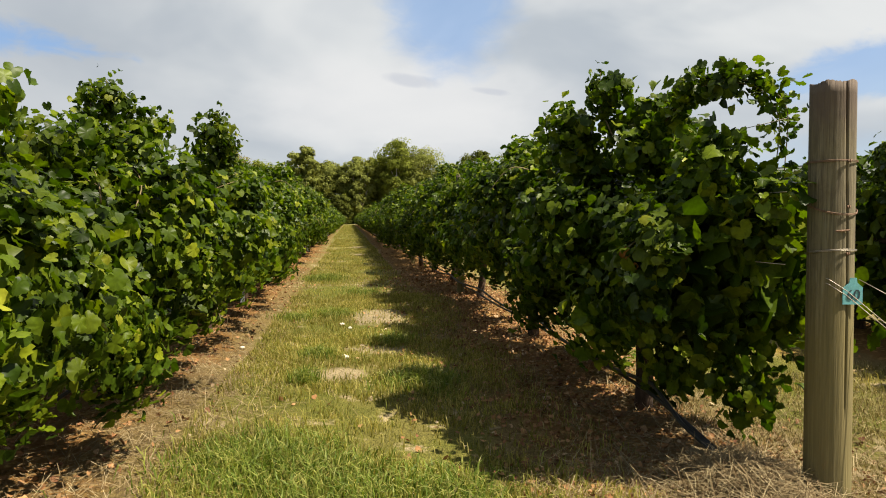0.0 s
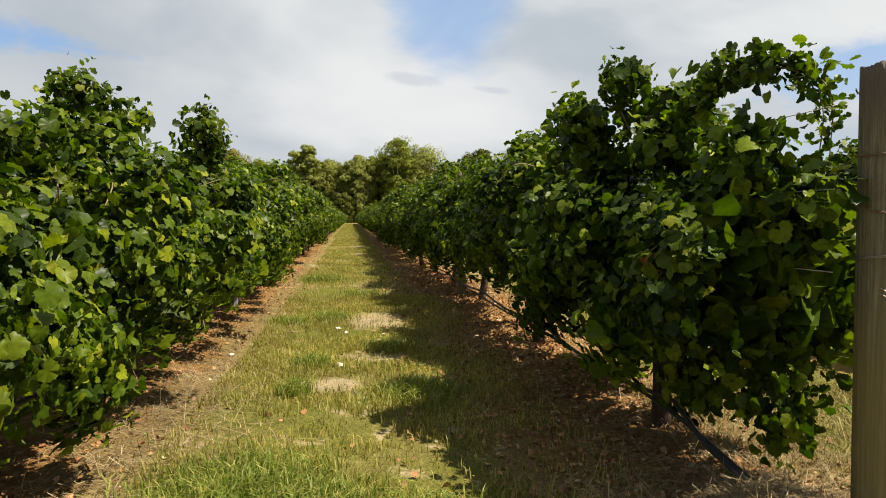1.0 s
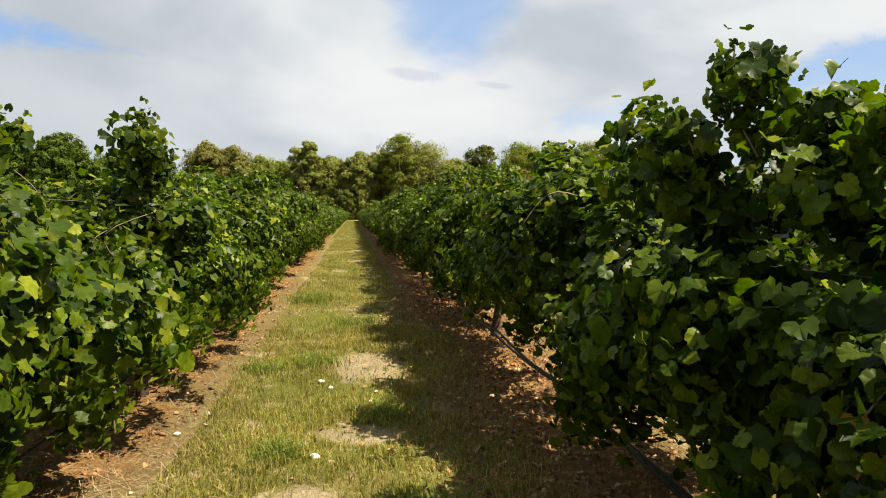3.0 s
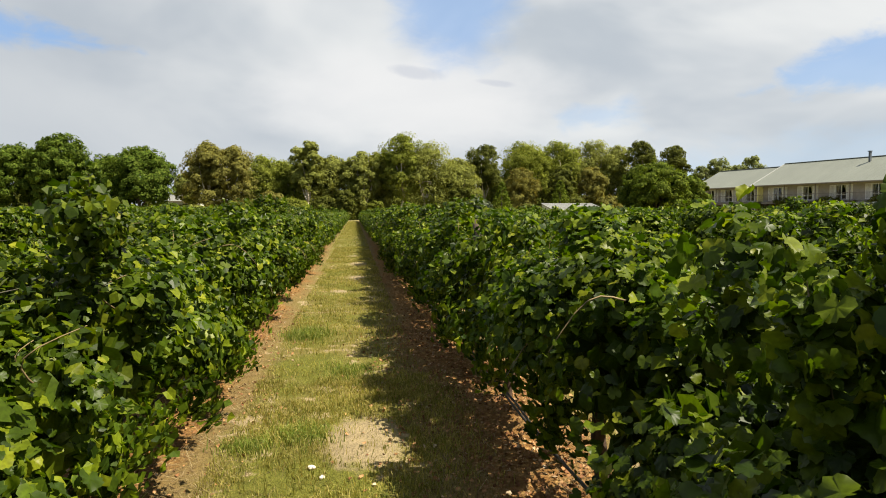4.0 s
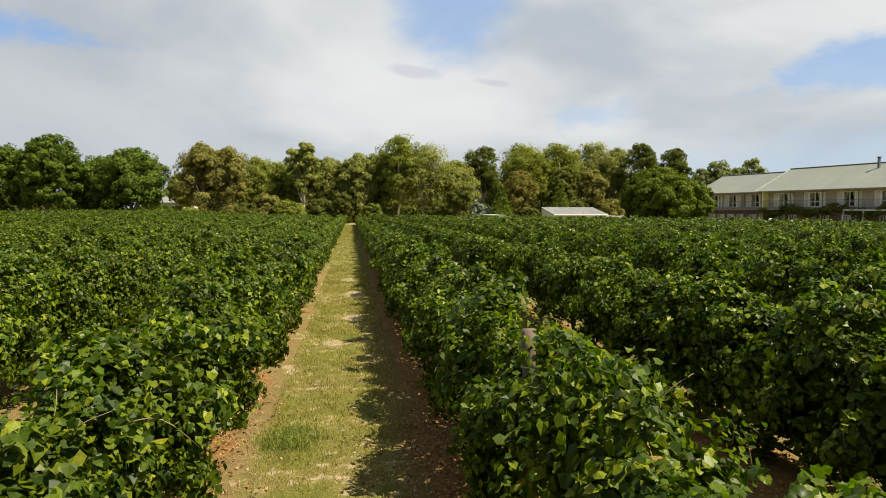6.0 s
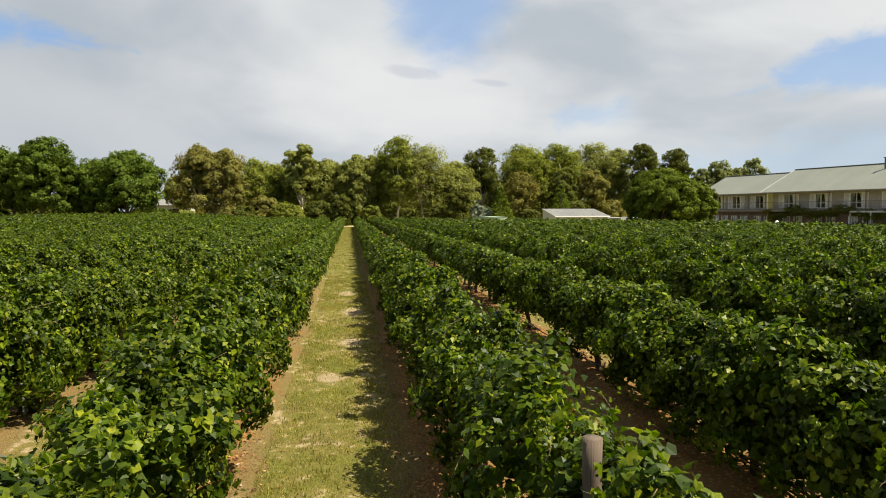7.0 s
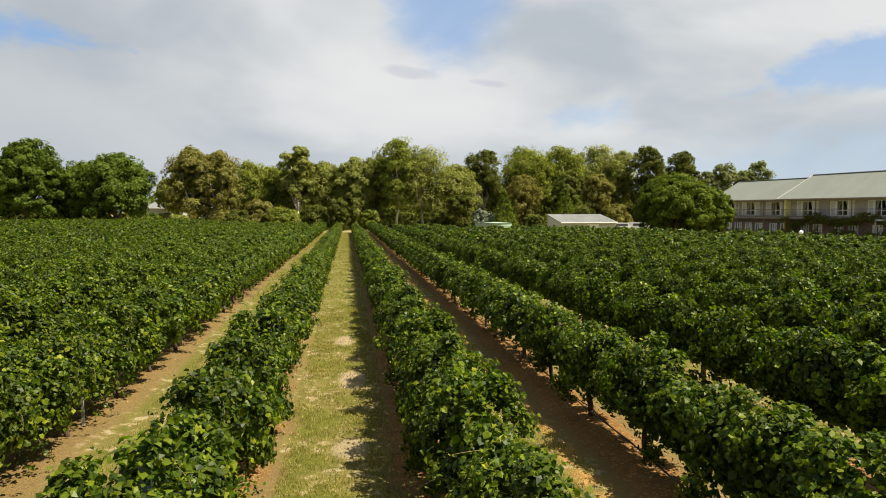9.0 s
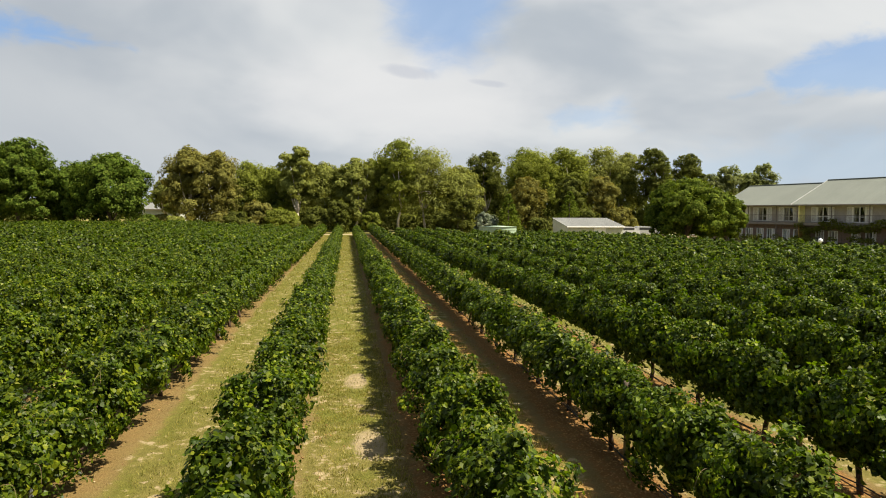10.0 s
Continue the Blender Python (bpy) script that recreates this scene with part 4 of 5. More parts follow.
# posts, wires and hoses ------------------------------------------------------
def end_post():
    """The round strainer post at the lane's mouth, split down its face, with wraps of wire."""
    ob = thing("end_post", "weathered grey-brown round timber post with a long split", "post", m=pose(1.745, 1.70, 0))
    rng = np.random.default_rng(2)
    rings, sides, height, radius = 40, 144, 1.56, 0.081
    z = np.linspace(-0.05, height, rings)
    a = np.linspace(0, 2 * math.pi, sides, endpoint=False)
    zz, aa = np.meshgrid(z, a, indexing="ij")
    r = radius * (1 + 0.015 * np.sin(3 * aa + 2 * zz) + 0.003 * np.sin(11 * aa + 1.3 * np.sin(5 * zz)) + 0.002 * np.sin(31 * aa + 3 * zz)) * (1.0 - 0.03 * zz)
    # the split runs down the side that faces the lane's mouth; a shorter check beside it
    for centre, lo, hi, wide, deep in ((-1.52, 0.33, 1.70, 0.035, 0.024),):
        line = centre + 0.05 * np.sin(zz * 4.1 + centre)
        r -= deep * np.exp(-(((aa - line + math.pi) % (2 * math.pi) - math.pi) / wide) ** 2) * ((zz - lo) / 0.12).clip(0, 1) * ((hi - zz) / 0.12).clip(0, 1)
    lean = -0.012 * zz
    zz = zz + (zz > height - 0.01) * 0.005 * np.sin(5 * aa + 1) + (zz > height - 0.01) * rng.normal(0, 0.0015, zz.shape)
    v = np.stack([r * np.cos(aa) + lean, r * np.sin(aa), zz], -1).reshape(-1, 3)
    v = np.vstack([v, [(-0.012 * height, 0, height - 0.006)]])
    i, j = np.meshgrid(np.arange(rings - 1), np.arange(sides), indexing="ij")
    b, c = i * sides + j, i * sides + (j + 1) % sides
    t = np.vstack([np.stack([b, c, c + sides], -1).reshape(-1, 3), np.stack([b, c + sides, b + sides], -1).reshape(-1, 3),
                   [((rings - 1) * sides + s, (rings - 1) * sides + (s + 1) % sides, len(v) - 1) for s in range(sides)]])
    under("shaft", mesh_of("shaft", v, t, M_POST), ob)
    for zw, tilt, mat in ((1.27, 0.0, M_RUST), (1.105, 0.03, M_RUST), (0.935, -0.012, M_WIRE)):
        ring = [(0.0845 * math.cos(q) - 0.012 * zw, 0.0845 * math.sin(q), zw + tilt * math.sin(q)) for q in np.linspace(0, 2 * math.pi, 25)]
        under("wire_wrap", pipes("wire_wrap", [(ring, 0.0016, 5), ([(p[0], p[1], p[2] + 0.004) for p in ring], 0.0016, 5)], mat), ob)
        knot = [(0.085 * math.cos(-1.65 + 0.02 * s) - 0.012 * zw, 0.089 * math.sin(-1.65 + 0.02 * s), zw + 0.006 * math.sin(s * 2.4)) for s in range(10)]
        under("wire_knot", pipes("wire_knot", [(knot, 0.0022, 5)], M_RUST), ob)
    pin = [(0.083 * math.cos(-2.2), 0.083 * math.sin(-2.2), 1.017), (0.087 * math.cos(-1.95), 0.087 * math.sin(-1.95), 1.018), (0.084 * math.cos(-1.6), 0.084 * math.sin(-1.6), 1.02)]
    under("spike", pipes("spike", [(pin, (0.0035, 0.004, 0.003), 6)], M_RUST, False), ob, label="short rusty nail")
    # numbered plastic tag
    tag = [(-0.037, -0.05), (0.037, -0.05), (0.037, 0.012), (0.016, 0.03), (0.014, 0.047), (-0.010, 0.047), (-0.014, 0.028), (-0.037, 0.010)]
    bm = bmesh.new()
    f = bm.faces.new([bm.verts.new((x, 0, z)) for x, z in tag])
    made = bmesh.ops.extrude_face_region(bm, geom=[f])["geom"]
    bmesh.ops.translate(bm, verts=[g for g in made if isinstance(g, bmesh.types.BMVert)], vec=(0, 0.003, 0))
    bmesh.ops.recalc_face_normals(bm, faces=bm.faces[:])
    plate = part("number_tag", bm, M_TAG, ob, "aqua plastic row tag with dark number")
    plate.matrix_basis = pose(0.014, -0.0875, 0.80, 0, 0, -6)
    curve = bpy.data.curves.new("number", "FONT")
    curve.body, curve.size, curve.align_x, curve.align_y, curve.extrude = "60", 0.052, "CENTER", "CENTER", 0.0006
    made = bpy.data.objects.new("number", curve)
    scene.collection.objects.link(made)
    me = bpy.data.meshes.new_from_object(made.evaluated_get(bpy.context.evaluated_depsgraph_get()))
    bpy.data.objects.remove(made)
    me.materials.clear()
    me.materials.append(M_INK)
    number = under("number", me, plate, pose(0.002, -0.0015, -0.016, 90, 0, 0))
    tagged(number, "dark printed number 60")
    # stay wires that run from the post down to an anchor in the headland
    for run in (((-0.082, -0.02, 0.86), (-0.06, -0.072, 0.835), (-0.015, -0.094, 0.80), (0.08, -0.15, 0.70), (0.70, -0.57, 0.0)),
                ((-0.082, -0.02, 0.842), (-0.06, -0.072, 0.817), (-0.015, -0.096, 0.782), (0.08, -0.155, 0.682), (0.68, -0.58, 0.0)),
                ((0.086, -0.03, 0.835), (0.12, -0.12, 0.79), (0.75, -0.52, 0.0))):
        under("stay_wire", pipes("stay_wire", [(run, 0.0017, 5)], M_WIRE), ob)


def line_posts():
    """Timber posts each three vines along the near rows, and steel ones in the left rows."""
    rng = random.Random(6)
    z = np.linspace(-0.1, 1.72, 12)
    shafts = []
    for s in range(3):
        g = np.random.default_rng(40 + s)
        ln = np.stack([g.normal(0, 0.003, 12) + 0.01 * z, g.normal(0, 0.003, 12), z], 1)
        v, q, t = tube(ln, 0.052 * (1 + g.normal(0, 0.03, 12)), 14)
        shafts.append(mesh_of("shaft", v, np.vstack([q[:, [0, 1, 2]], q[:, [0, 2, 3]], t]), M_POST))
    steel = bmesh.new()
    slab(steel, -0.022, 0.022, -0.003, 0.003, -0.1, 1.40)
    slab(steel, -0.022, -0.018, 0.004, 0.03, -0.1, 1.40)
    slab(steel, 0.018, 0.022, 0.004, 0.03, -0.1, 1.40)
    steel_me = bpy.data.meshes.new("shaft")
    steel.to_mesh(steel_me)
    steel.free()
    steel_me.materials.append(M_STEEL)
    for k in range(-4, 6):
        x = R1 + k * PITCH
        for n in range(1, 7):
            y = 1.6 + 7.06 * n + (0.0 if k == 0 else rng.uniform(-0.3, 0.3))
            m = pose(x - (0.10 if k == 0 else 0), y, rng.uniform(-0.32, -0.18) if k else (-0.02 if n == 1 else -0.3), rng.uniform(-1, 1), rng.uniform(-1.5, 1.5), rng.uniform(0, 360) if k >= 0 else 90)
            if k < 0:
                m = pose(x, y - (0.9 if n > 2 else 0.5), 0.32 if (k, n) == (-1, 2) else 0.05, 0, rng.uniform(-1, 1), rng.uniform(-8, 8))
                ob = thing("steel_post", "slim galvanised steel trellis post among vines", "post", "trellis posts", m=m)
                under("shaft", steel_me, ob)
            else:
                ob = thing("trellis_post", "round weathered timber trellis post among vines", "post", "trellis posts", m=m)
                under("shaft", shafts[rng.randrange(3)], ob)
            band = [(0.056 * math.cos(q), 0.056 * math.sin(q), 1.45) for q in np.linspace(0, 6.28, 13)]
            if k >= 0 and n < 4:
                under("wire_wrap", pipes("wire_wrap", [(band, 0.0018, 4)], M_WIRE), ob)


def wires_and_hoses():
    for x in (R1, L1, R1 + PITCH, L1 - PITCH):
        for z in (0.88, 1.15, 1.42):
            y = np.arange(1.7, 64, 1.2)
            ln = np.stack([0 * y + x - 0.05, y, z + 0.012 * np.sin(y * 0.9)], 1)
            ob = tagged(new("trellis_wire", pipes("trellis_wire", [(ln, 0.0017, 4)], M_WIRE)), "thin galvanised trellis wire strung between posts", "wire", "trellis wires")
    for x in (R1, R1 + PITCH, L1, R1 + 2 * PITCH):
        for dz, dx, ph in ((0.21, -0.14, 0.0), (0.15, -0.09, 1.7)):
            y = np.arange(2.0, 44, 0.29)
            sag = 0.035 * np.abs(np.sin((y + ph) * math.pi / SPACING)) + 0.012 * np.sin(y * 2.3 + ph)
            z = dz + 0.03 - sag
            z[0], z[1] = 0.07, 0.115
            ln = np.stack([x + dx + 0.02 * np.sin(y * 1.3 + ph), y, z], 1)
            tagged(new("drip_hose", pipes("drip_hose", [(ln, 0.0105, 7)], M_HOSE)), "black plastic drip hose sagging under the vines", "hose", "irrigation hoses")


def turning_leaf():
    rng = np.random.default_rng(8)
    pos = np.array([(1.10, 2.12, 0.92), (1.12, 2.08, 0.86), (1.14, 2.15, 0.82)])
    v, t = leaf_arrays(pos, np.array([(-1, -0.6, 0.2)] * 3) + rng.normal(0, 0.2, (3, 3)), np.array([(0, 0, -1.0)] * 3) + rng.normal(0, 0.3, (3, 3)), np.array([0.06, 0.05, 0.04]), 3, rng)
    ob = thing("withered_leaves", "cluster of withered orange leaves on the vine", "leaf", m=pose(0, 0, 0))
    for i in range(3):
        n = len(LEAF[3][0])
        under("leaf", mesh_of("leaf", v[i * n : (i + 1) * n], LEAF[3][1], M_ORANGE), ob)
    stalk = pipes("stalk", [([(1.35, 2.2, 1.0), (1.2, 2.15, 0.99), (1.11, 2.11, 0.94)], 0.003, 5)], M_CANE)
    under("stalk", stalk, ob)


def pale_stones():
    bm = bmesh.new()
    bmesh.ops.create_icosphere(bm, subdivisions=2, radius=0.03)
    for v in bm.verts:
        v.co *= 1 + 0.35 * noise.noise(v.co * 30)
        v.co.z *= 0.6
    me = bpy.data.meshes.new("stone")
    bm.to_mesh(me)
    bm.free()
    me.materials.append(plain("pale_stone", (0.62, 0.56, 0.45), 0.85, vary=0.2, scale=40))
    for x, y, s, r in ((-0.09, 4.68, 1.0, 20), (-0.13, 6.45, 1.0, 80), (-0.95, 5.2, 0.8, 140), (0.25, 5.9, 0.6, 200), (-0.05, 6.3, 0.7, 250)):
        z = float(ground_height(np.array(x), np.array(y)))
        ob = tagged(new("stone", me), "small pale stone lying in lane grass", "stone", "stones in the lane")
        ob.matrix_basis = pose(x, y, z + 0.012 * s, 0, 0, r) @ Matrix.Scale(s, 4)


def row_markers():
    """A steel post and a capped stake that stand out of the foliage beside the lane."""
    ob = thing("steel_post", "pale galvanised steel post tip above the leaves", "post", "trellis posts", m=pose(L1, 15.2, -0.02, 0, 0, 12))
    bm = slab(bmesh.new(), -0.032, 0.032, -0.003, 0.003, -0.3, 1.86)
    slab(bm, -0.032, -0.027, -0.035, -0.0035, -0.3, 1.84)
    slab(bm, 0.027, 0.032, -0.035, -0.0035, -0.3, 1.84)
    part("shaft", bm, M_STEEL, ob)
    ob = thing("marker_stake", "thin cane stake with a white cap among leaves", "stake", m=pose(L1, 14.2, -0.02))
    under("stake", pipes("stake", [([(0, 0, -0.2), (0.01, 0, 0.8), (0, 0, 1.74)], 0.008, 6)], M_CANE), ob)
    part("cap", slab(bmesh.new(), -0.017, 0.017, -0.015, 0.015, 1.73, 1.785, 0.006), M_TRIM, ob, "white plastic cap")


vines()
vine_rows()
row_markers()
end_post()
line_posts()
wires_and_hoses()
turning_leaf()
pale_stones()


# trees -----------------------------------------------------------------------
def limbs(rng, height, spread, base, trunk_r, forks):
    """A trunk that forks into limbs: pipes, and the limbs' ends."""
    runs, ends = [], []
    top = np.array((rng.normal(0, 0.06) * height, rng.normal(0, 0.06) * height, base))
    z = np.linspace(0, 1, 6)
    bow = rng.normal(0, 0.02 * height, 2)
    trunk = np.stack([top[0] * z + bow[0] * np.sin(z * 3.1), top[1] * z + bow[1] * np.sin(z * 3.1), base * z - 0.3 * (z == 0)], 1)
    runs.append((trunk, np.linspace(trunk_r, trunk_r * 0.7, 6), 9))
    for k in range(forks):
        a = 6.28 * (k + rng.uniform(-0.3, 0.3)) / forks
        r, h = spread * rng.uniform(0.25, 0.55), height * rng.uniform(0.55, 0.8)
        goal = np.array((top[0] + r * math.cos(a), top[1] + r * math.sin(a), h))
        s = np.linspace(0, 1, 6)[:, None]
        mid = (trunk[-1] + goal) / 2 + rng.normal(0, 0.05 * height, 3)
        ln = (1 - s) ** 2 * trunk[-1] + 2 * s * (1 - s) * mid + s**2 * goal
        runs.append((ln, np.linspace(trunk_r * 0.6, trunk_r * 0.2, 6), 6))
        ends.append(goal)
        for _ in range(2):
            q = ln[rng.integers(2, 5)]
            tip = q + rng.normal(0, 1, 3).clip(-1.3, 1.3) * (spread * 0.2, spread * 0.2, height * 0.05) + (0, 0, height * 0.08)
            runs.append(([q, (q + tip) / 2 + (0, 0, 0.02 * height), tip], (trunk_r * 0.25, trunk_r * 0.16, trunk_r * 0.07), 5))
            ends.append(tip)
    return runs, ends


def crown(rng, centres, radii, per, size, level, droop):
    """Loose bunches of leaves about centres."""
    sets = []
    for c, r in zip(centres, radii):
        n = int(per)
        d = unit(rng.normal(0, 1, (n, 3)))
        d[:, 2] = np.abs(d[:, 2]) * np.where(rng.random(n) < 0.75, 1, -0.6)
        lump = 1 + 0.22 * np.sin(d[:, 0] * 5 + c[0]) * np.sin(d[:, 1] * 5 + c[1]) + 0.15 * np.sin(d[:, 2] * 9 + c[2])
        rho = r * lump * (1 - np.abs(rng.normal(0, 0.2, n)).clip(0, 0.7))
        pos = np.asarray(c) + d * rho[:, None] * (1.15, 1.15, 0.85)
        nrm = d + rng.normal(0, 0.42, (n, 3)) + (0, 0, 0.25)
        tip = rng.normal(0, 0.6, (n, 3)) + (0, 0, -droop)
        sets.append(leaf_arrays(pos, nrm, tip, size * rng.uniform(0.6, 1.4, n), level, rng))
    return joined(sets)


def domes(rng, heads, subs, per, size, droop, ragged):
    """A crown of rounded heads (centre, radius), each a dome of many small sprays, thin on its underside."""
    sets = []
    for c, r in heads:
        n = max(6, int(subs * rng.uniform(0.8, 1.2)))
        d = unit(rng.normal(0, 1, (n, 3)) + (0, 0, 0.35))
        d = d[(d[:, 2] > -0.25) | (rng.random(n) < 0.45)]
        mid = np.asarray(c) + d * r * rng.uniform(0.55, 0.80 + 0.2 * ragged, (len(d), 1)) * (1, 1, 0.92)
        rad = r * rng.uniform(0.26, 0.5, len(d))
        pick = np.repeat(np.arange(len(d)), per)
        e = unit(rng.normal(0, 1, (len(pick), 3)) + 0.5 * d[pick])
        pos = mid[pick] + e * (rad[pick] * rng.uniform(0.35, 1.08, len(pick)) ** 0.6)[:, None] * (1, 1, 0.8) - (0, 0, 0.12) * rad[pick][:, None]
        nrm = 0.8 * d[pick] + 0.55 * e + rng.normal(0, 0.3, e.shape) + (0, 0, 0.12)
        tip = rng.normal(0, 0.55, e.shape) + (0, 0, -droop)
        sets.append(leaf_arrays(pos, nrm, tip, size * rng.uniform(0.55, 1.35, len(pick)), -1, rng))
    return joined(sets)


def tree(name, label, category, x, y, height, radius, seed, leaf, bark, base=0.28, forks=5, heads=16, subs=16, per=70, size=0.30, droop=0.8, trunk_r=0.28, lowest=0.3, group="", point=0.0, head=(0.32, 0.54), ragged=0.5, ball=False):
    """A forked trunk under a crown of rounded heads between lowest and the top; point narrows the crown upwards."""
    rng = np.random.default_rng(seed)
    z = float(ground_height(np.array(float(x)), np.array(float(y))))
    ob = thing(name, label, category, group, m=pose(x, y, z))
    runs, ends = limbs(rng, height, radius, height * base, trunk_r, forks)
    spots = []
    for i in range(heads):
        h = (i + rng.uniform(0.2, 0.8)) / heads
        r = radius * rng.uniform(*head)
        w = radius * math.sin(math.pi * (0.20 + (0.62 - 0.1 * point) * h)) ** 0.8 * (1 - point * h ** 1.5)
        a = 2.4 * i + rng.uniform(-0.5, 0.5)
        w = max(0.0, w - 0.75 * r) * math.sqrt(rng.uniform(0.3, 1.0))
        top = height * (lowest + (1 - lowest) * h ** 0.85)
        spot = np.array((w * math.cos(a), w * math.sin(a), max(0.8 * r, top - 0.9 * r)))
        if ball:
            # heads spread evenly over a rounded crown that reaches the ground
            u = 1 - 1.75 * h
            rho = math.sqrt(max(0.0, 1 - u * u)) * (radius - 0.8 * r) * rng.uniform(0.85, 1.05)
            spot = np.array((rho * math.cos(a), rho * math.sin(a), height * (0.50 + 0.5 * u * (1 - 0.8 * r / height * 2))))
        spots.append((spot, r))
    # the crown's summit, a little off its middle
    r = radius * head[0] * 1.15
    spots.append((np.array((rng.normal(0, 0.12) * radius, rng.normal(0, 0.12) * radius, height - r)), r))
    for e in ends[:: 2]:
        k = min(1.0, 0.72 * radius / max(0.1, math.hypot(e[0], e[1])))
        spots.append((np.array((e[0] * k, e[1] * k, min(e[2], 0.86 * height))), radius * head[0]))
    under("trunk", pipes("trunk", runs[:1], bark), ob, label="bare trunk")
    for r in runs[1:]:
        under("limb", pipes("limb", [r], bark), ob)
    v, t = domes(rng, spots, subs, per, size, droop, ragged)
    under("crown", mesh_of("crown", v, t, leaf, False), ob, label="loose clumps of leaves")
    return ob


def conifer(x, y, height, radius, seed, leaf, label):
    rng = np.random.default_rng(seed)
    ob = thing("conifer", label, "tree", m=pose(x, y, -0.02))
    under("trunk", pipes("trunk", [([(0, 0, -0.3), (0, 0, height * 0.5), (0, 0, height)], (0.16, 0.1, 0.03), 7)], M_DARK_BARK), ob)
    cs, rs = [], []
    for k in range(26):
        h = 0.12 + 0.85 * k / 25
        w = radius * (1 - h) * 1.05 + 0.12
        for _ in range(3):
            a = rng.uniform(0, 6.28)
            cs.append(np.array((w * 0.65 * math.cos(a), w * 0.65 * math.sin(a), height * h - 0.1)))
            rs.append(0.22 * radius * (1.15 - h) + 0.12)
    v, t = crown(rng, cs, rs, 55, 0.26, 0, 0.2)
    under("crown", mesh_of("crown", v, t, leaf, False), ob, label="tiered needle foliage")


def woods():
    seed = 500
    gum = "tall gum tree with pale limbs and olive foliage"
    for x, y, h, r, green, open_crown in (
        (-38.5, 166, 10.7, 2.6, 0, 1), (-30.7, 150, 15.9, 4.5, 2, 0), (-25.7, 152, 15.4, 4.5, 2, 0), (-20.4, 158, 14.8, 5.4, 1, 0), (-14.4, 156, 13.0, 4.1, 1, 0),
        (-10.0, 150, 17.5, 3.2, 0, 1), (-4.5, 154, 15.1, 3.8, 0, 1), (1.3, 152, 15.5, 3.7, 0, 2), (6.2, 156, 15.7, 3.4, 0, 2), (10.5, 150, 19.0, 4.4, 1, 1),
        (16.2, 151, 17.6, 6.6, 0, 1), (23.6, 154, 14.6, 4.1, 0, 0), (31.0, 160, 18.3, 4.3, 3, 3), (42.3, 165, 19.4, 6.0, 1, 0), (52.2, 168, 19.6, 5.5, 1, 0),
        (60.8, 168, 20.0, 6.3, 0, 1), (65.7, 166, 18.2, 4.8, 0, 1), (-17.5, 172, 14.5, 5.0, 0, 2), (-8.0, 170, 14.0, 5.0, 0, 2), (2.5, 172, 14.5, 5.5, 1, 2), (13.5, 174, 15.0, 6.0, 0, 2),
        (25.5, 172, 12.0, 5.0, 0, 2), (37.0, 176, 11.0, 4.5, 0, 2), (47.5, 178, 19.0, 6.0, 0, 2), (57.0, 180, 19.0, 6.0, 1, 2)):
        seed += 1
        leaf = (M_GUM, M_GUM_GREEN, M_BROWN, M_DARK)[green]
        label = gum if not green else "tall gum tree with browning foliage" if green == 2 else "tall gum tree with dense green crown"
        tree("gum_tree", label, "tree", x, y, h * (1.02 if green == 2 or x > 35 else 0.98), r * 1.28, seed, leaf, M_WHITE_BARK, 0.22, 7, (20, 14, 22, 11)[open_crown], 22, 52 if y < 169 else 26, 0.29 if y < 169 else 0.4, 0.9, 0.29, (0.24, 0.40, 0.22, 0.62)[open_crown], "gum trees behind the vineyard", ragged=0.7)
    for x, y, h, r in ((-49.8, 125, 14.8, 4.7), (-43.6, 128, 11.4, 4.0), (-36.6, 124, 12.6, 5.2), (-58.0, 128, 13.3, 4.6), (-66.0, 130, 13.0, 5.0)):
        seed += 1
        tree("plane_tree", "dense broad-leaved green tree at the field edge", "tree", x, y, h * 0.97, r * 1.1, seed, M_PLANE, M_DARK_BARK, 0.12, 5, 44, 16, 62, 0.27, 0.5, 0.22, 0.06, "broad-leaved trees by the fence", 0.3, (0.28, 0.44), 1.0, True)
    for x, y, h, r in ((38.1, 150, 12.2, 5.0), (55.2, 152, 12.5, 4.2), (-17.2, 146, 6.0, 3.6), (-36.5, 150, 2.6, 2.6), (-24.0, 147, 3.6, 2.4)):
        seed += 1
        tree("wattle_tree", "rounded olive-brown tree below the gums", "tree", x, y, h, r, seed, M_BROWN, M_DARK_BARK, 0.12, 5, 18, 16, 70, 0.27, group="brown trees below the gums", lowest=0.06)
    for x, y, h, r in ((70.1, 160, 19.5, 5.5), (78.1, 158, 18.1, 4.7), (46.0, 146, 11.8, 3.8)):
        seed += 1
        tree("dark_tree", "tall dark green tree with rounded crown", "tree", x, y, h, r, seed, M_DARK, M_DARK_BARK, 0.2, 5, 20, 16, 70, 0.30, group="dark trees", lowest=0.10)
    for x, y, h, r in ((113.6, 200, 18.6, 5.0), (125.4, 200, 19.6, 4.2), (108.0, 200, 16.2, 4.2), (120.4, 200, 16.6, 4.0)):
        seed += 1
        tree("gum_tree", "distant thin-crowned gum tree behind the roof", "tree", x, y, h, r, seed, M_GREY, M_WHITE_BARK, 0.4, 5, 11, 14, 46, 0.34, group="gum trees behind the house", lowest=0.6)
    conifer(28.3, 128, 7.6, 3.4, 601, M_ROUND, "small green conifer beside water tank")
    conifer(43.6, 140, 8.6, 4.4, 603, M_ROUND, "yellow-green pointed conifer behind the shed")
    conifer(68.2, 148, 15.6, 2.6, 602, M_GUM_GREEN, "tall light green pointed conifer")
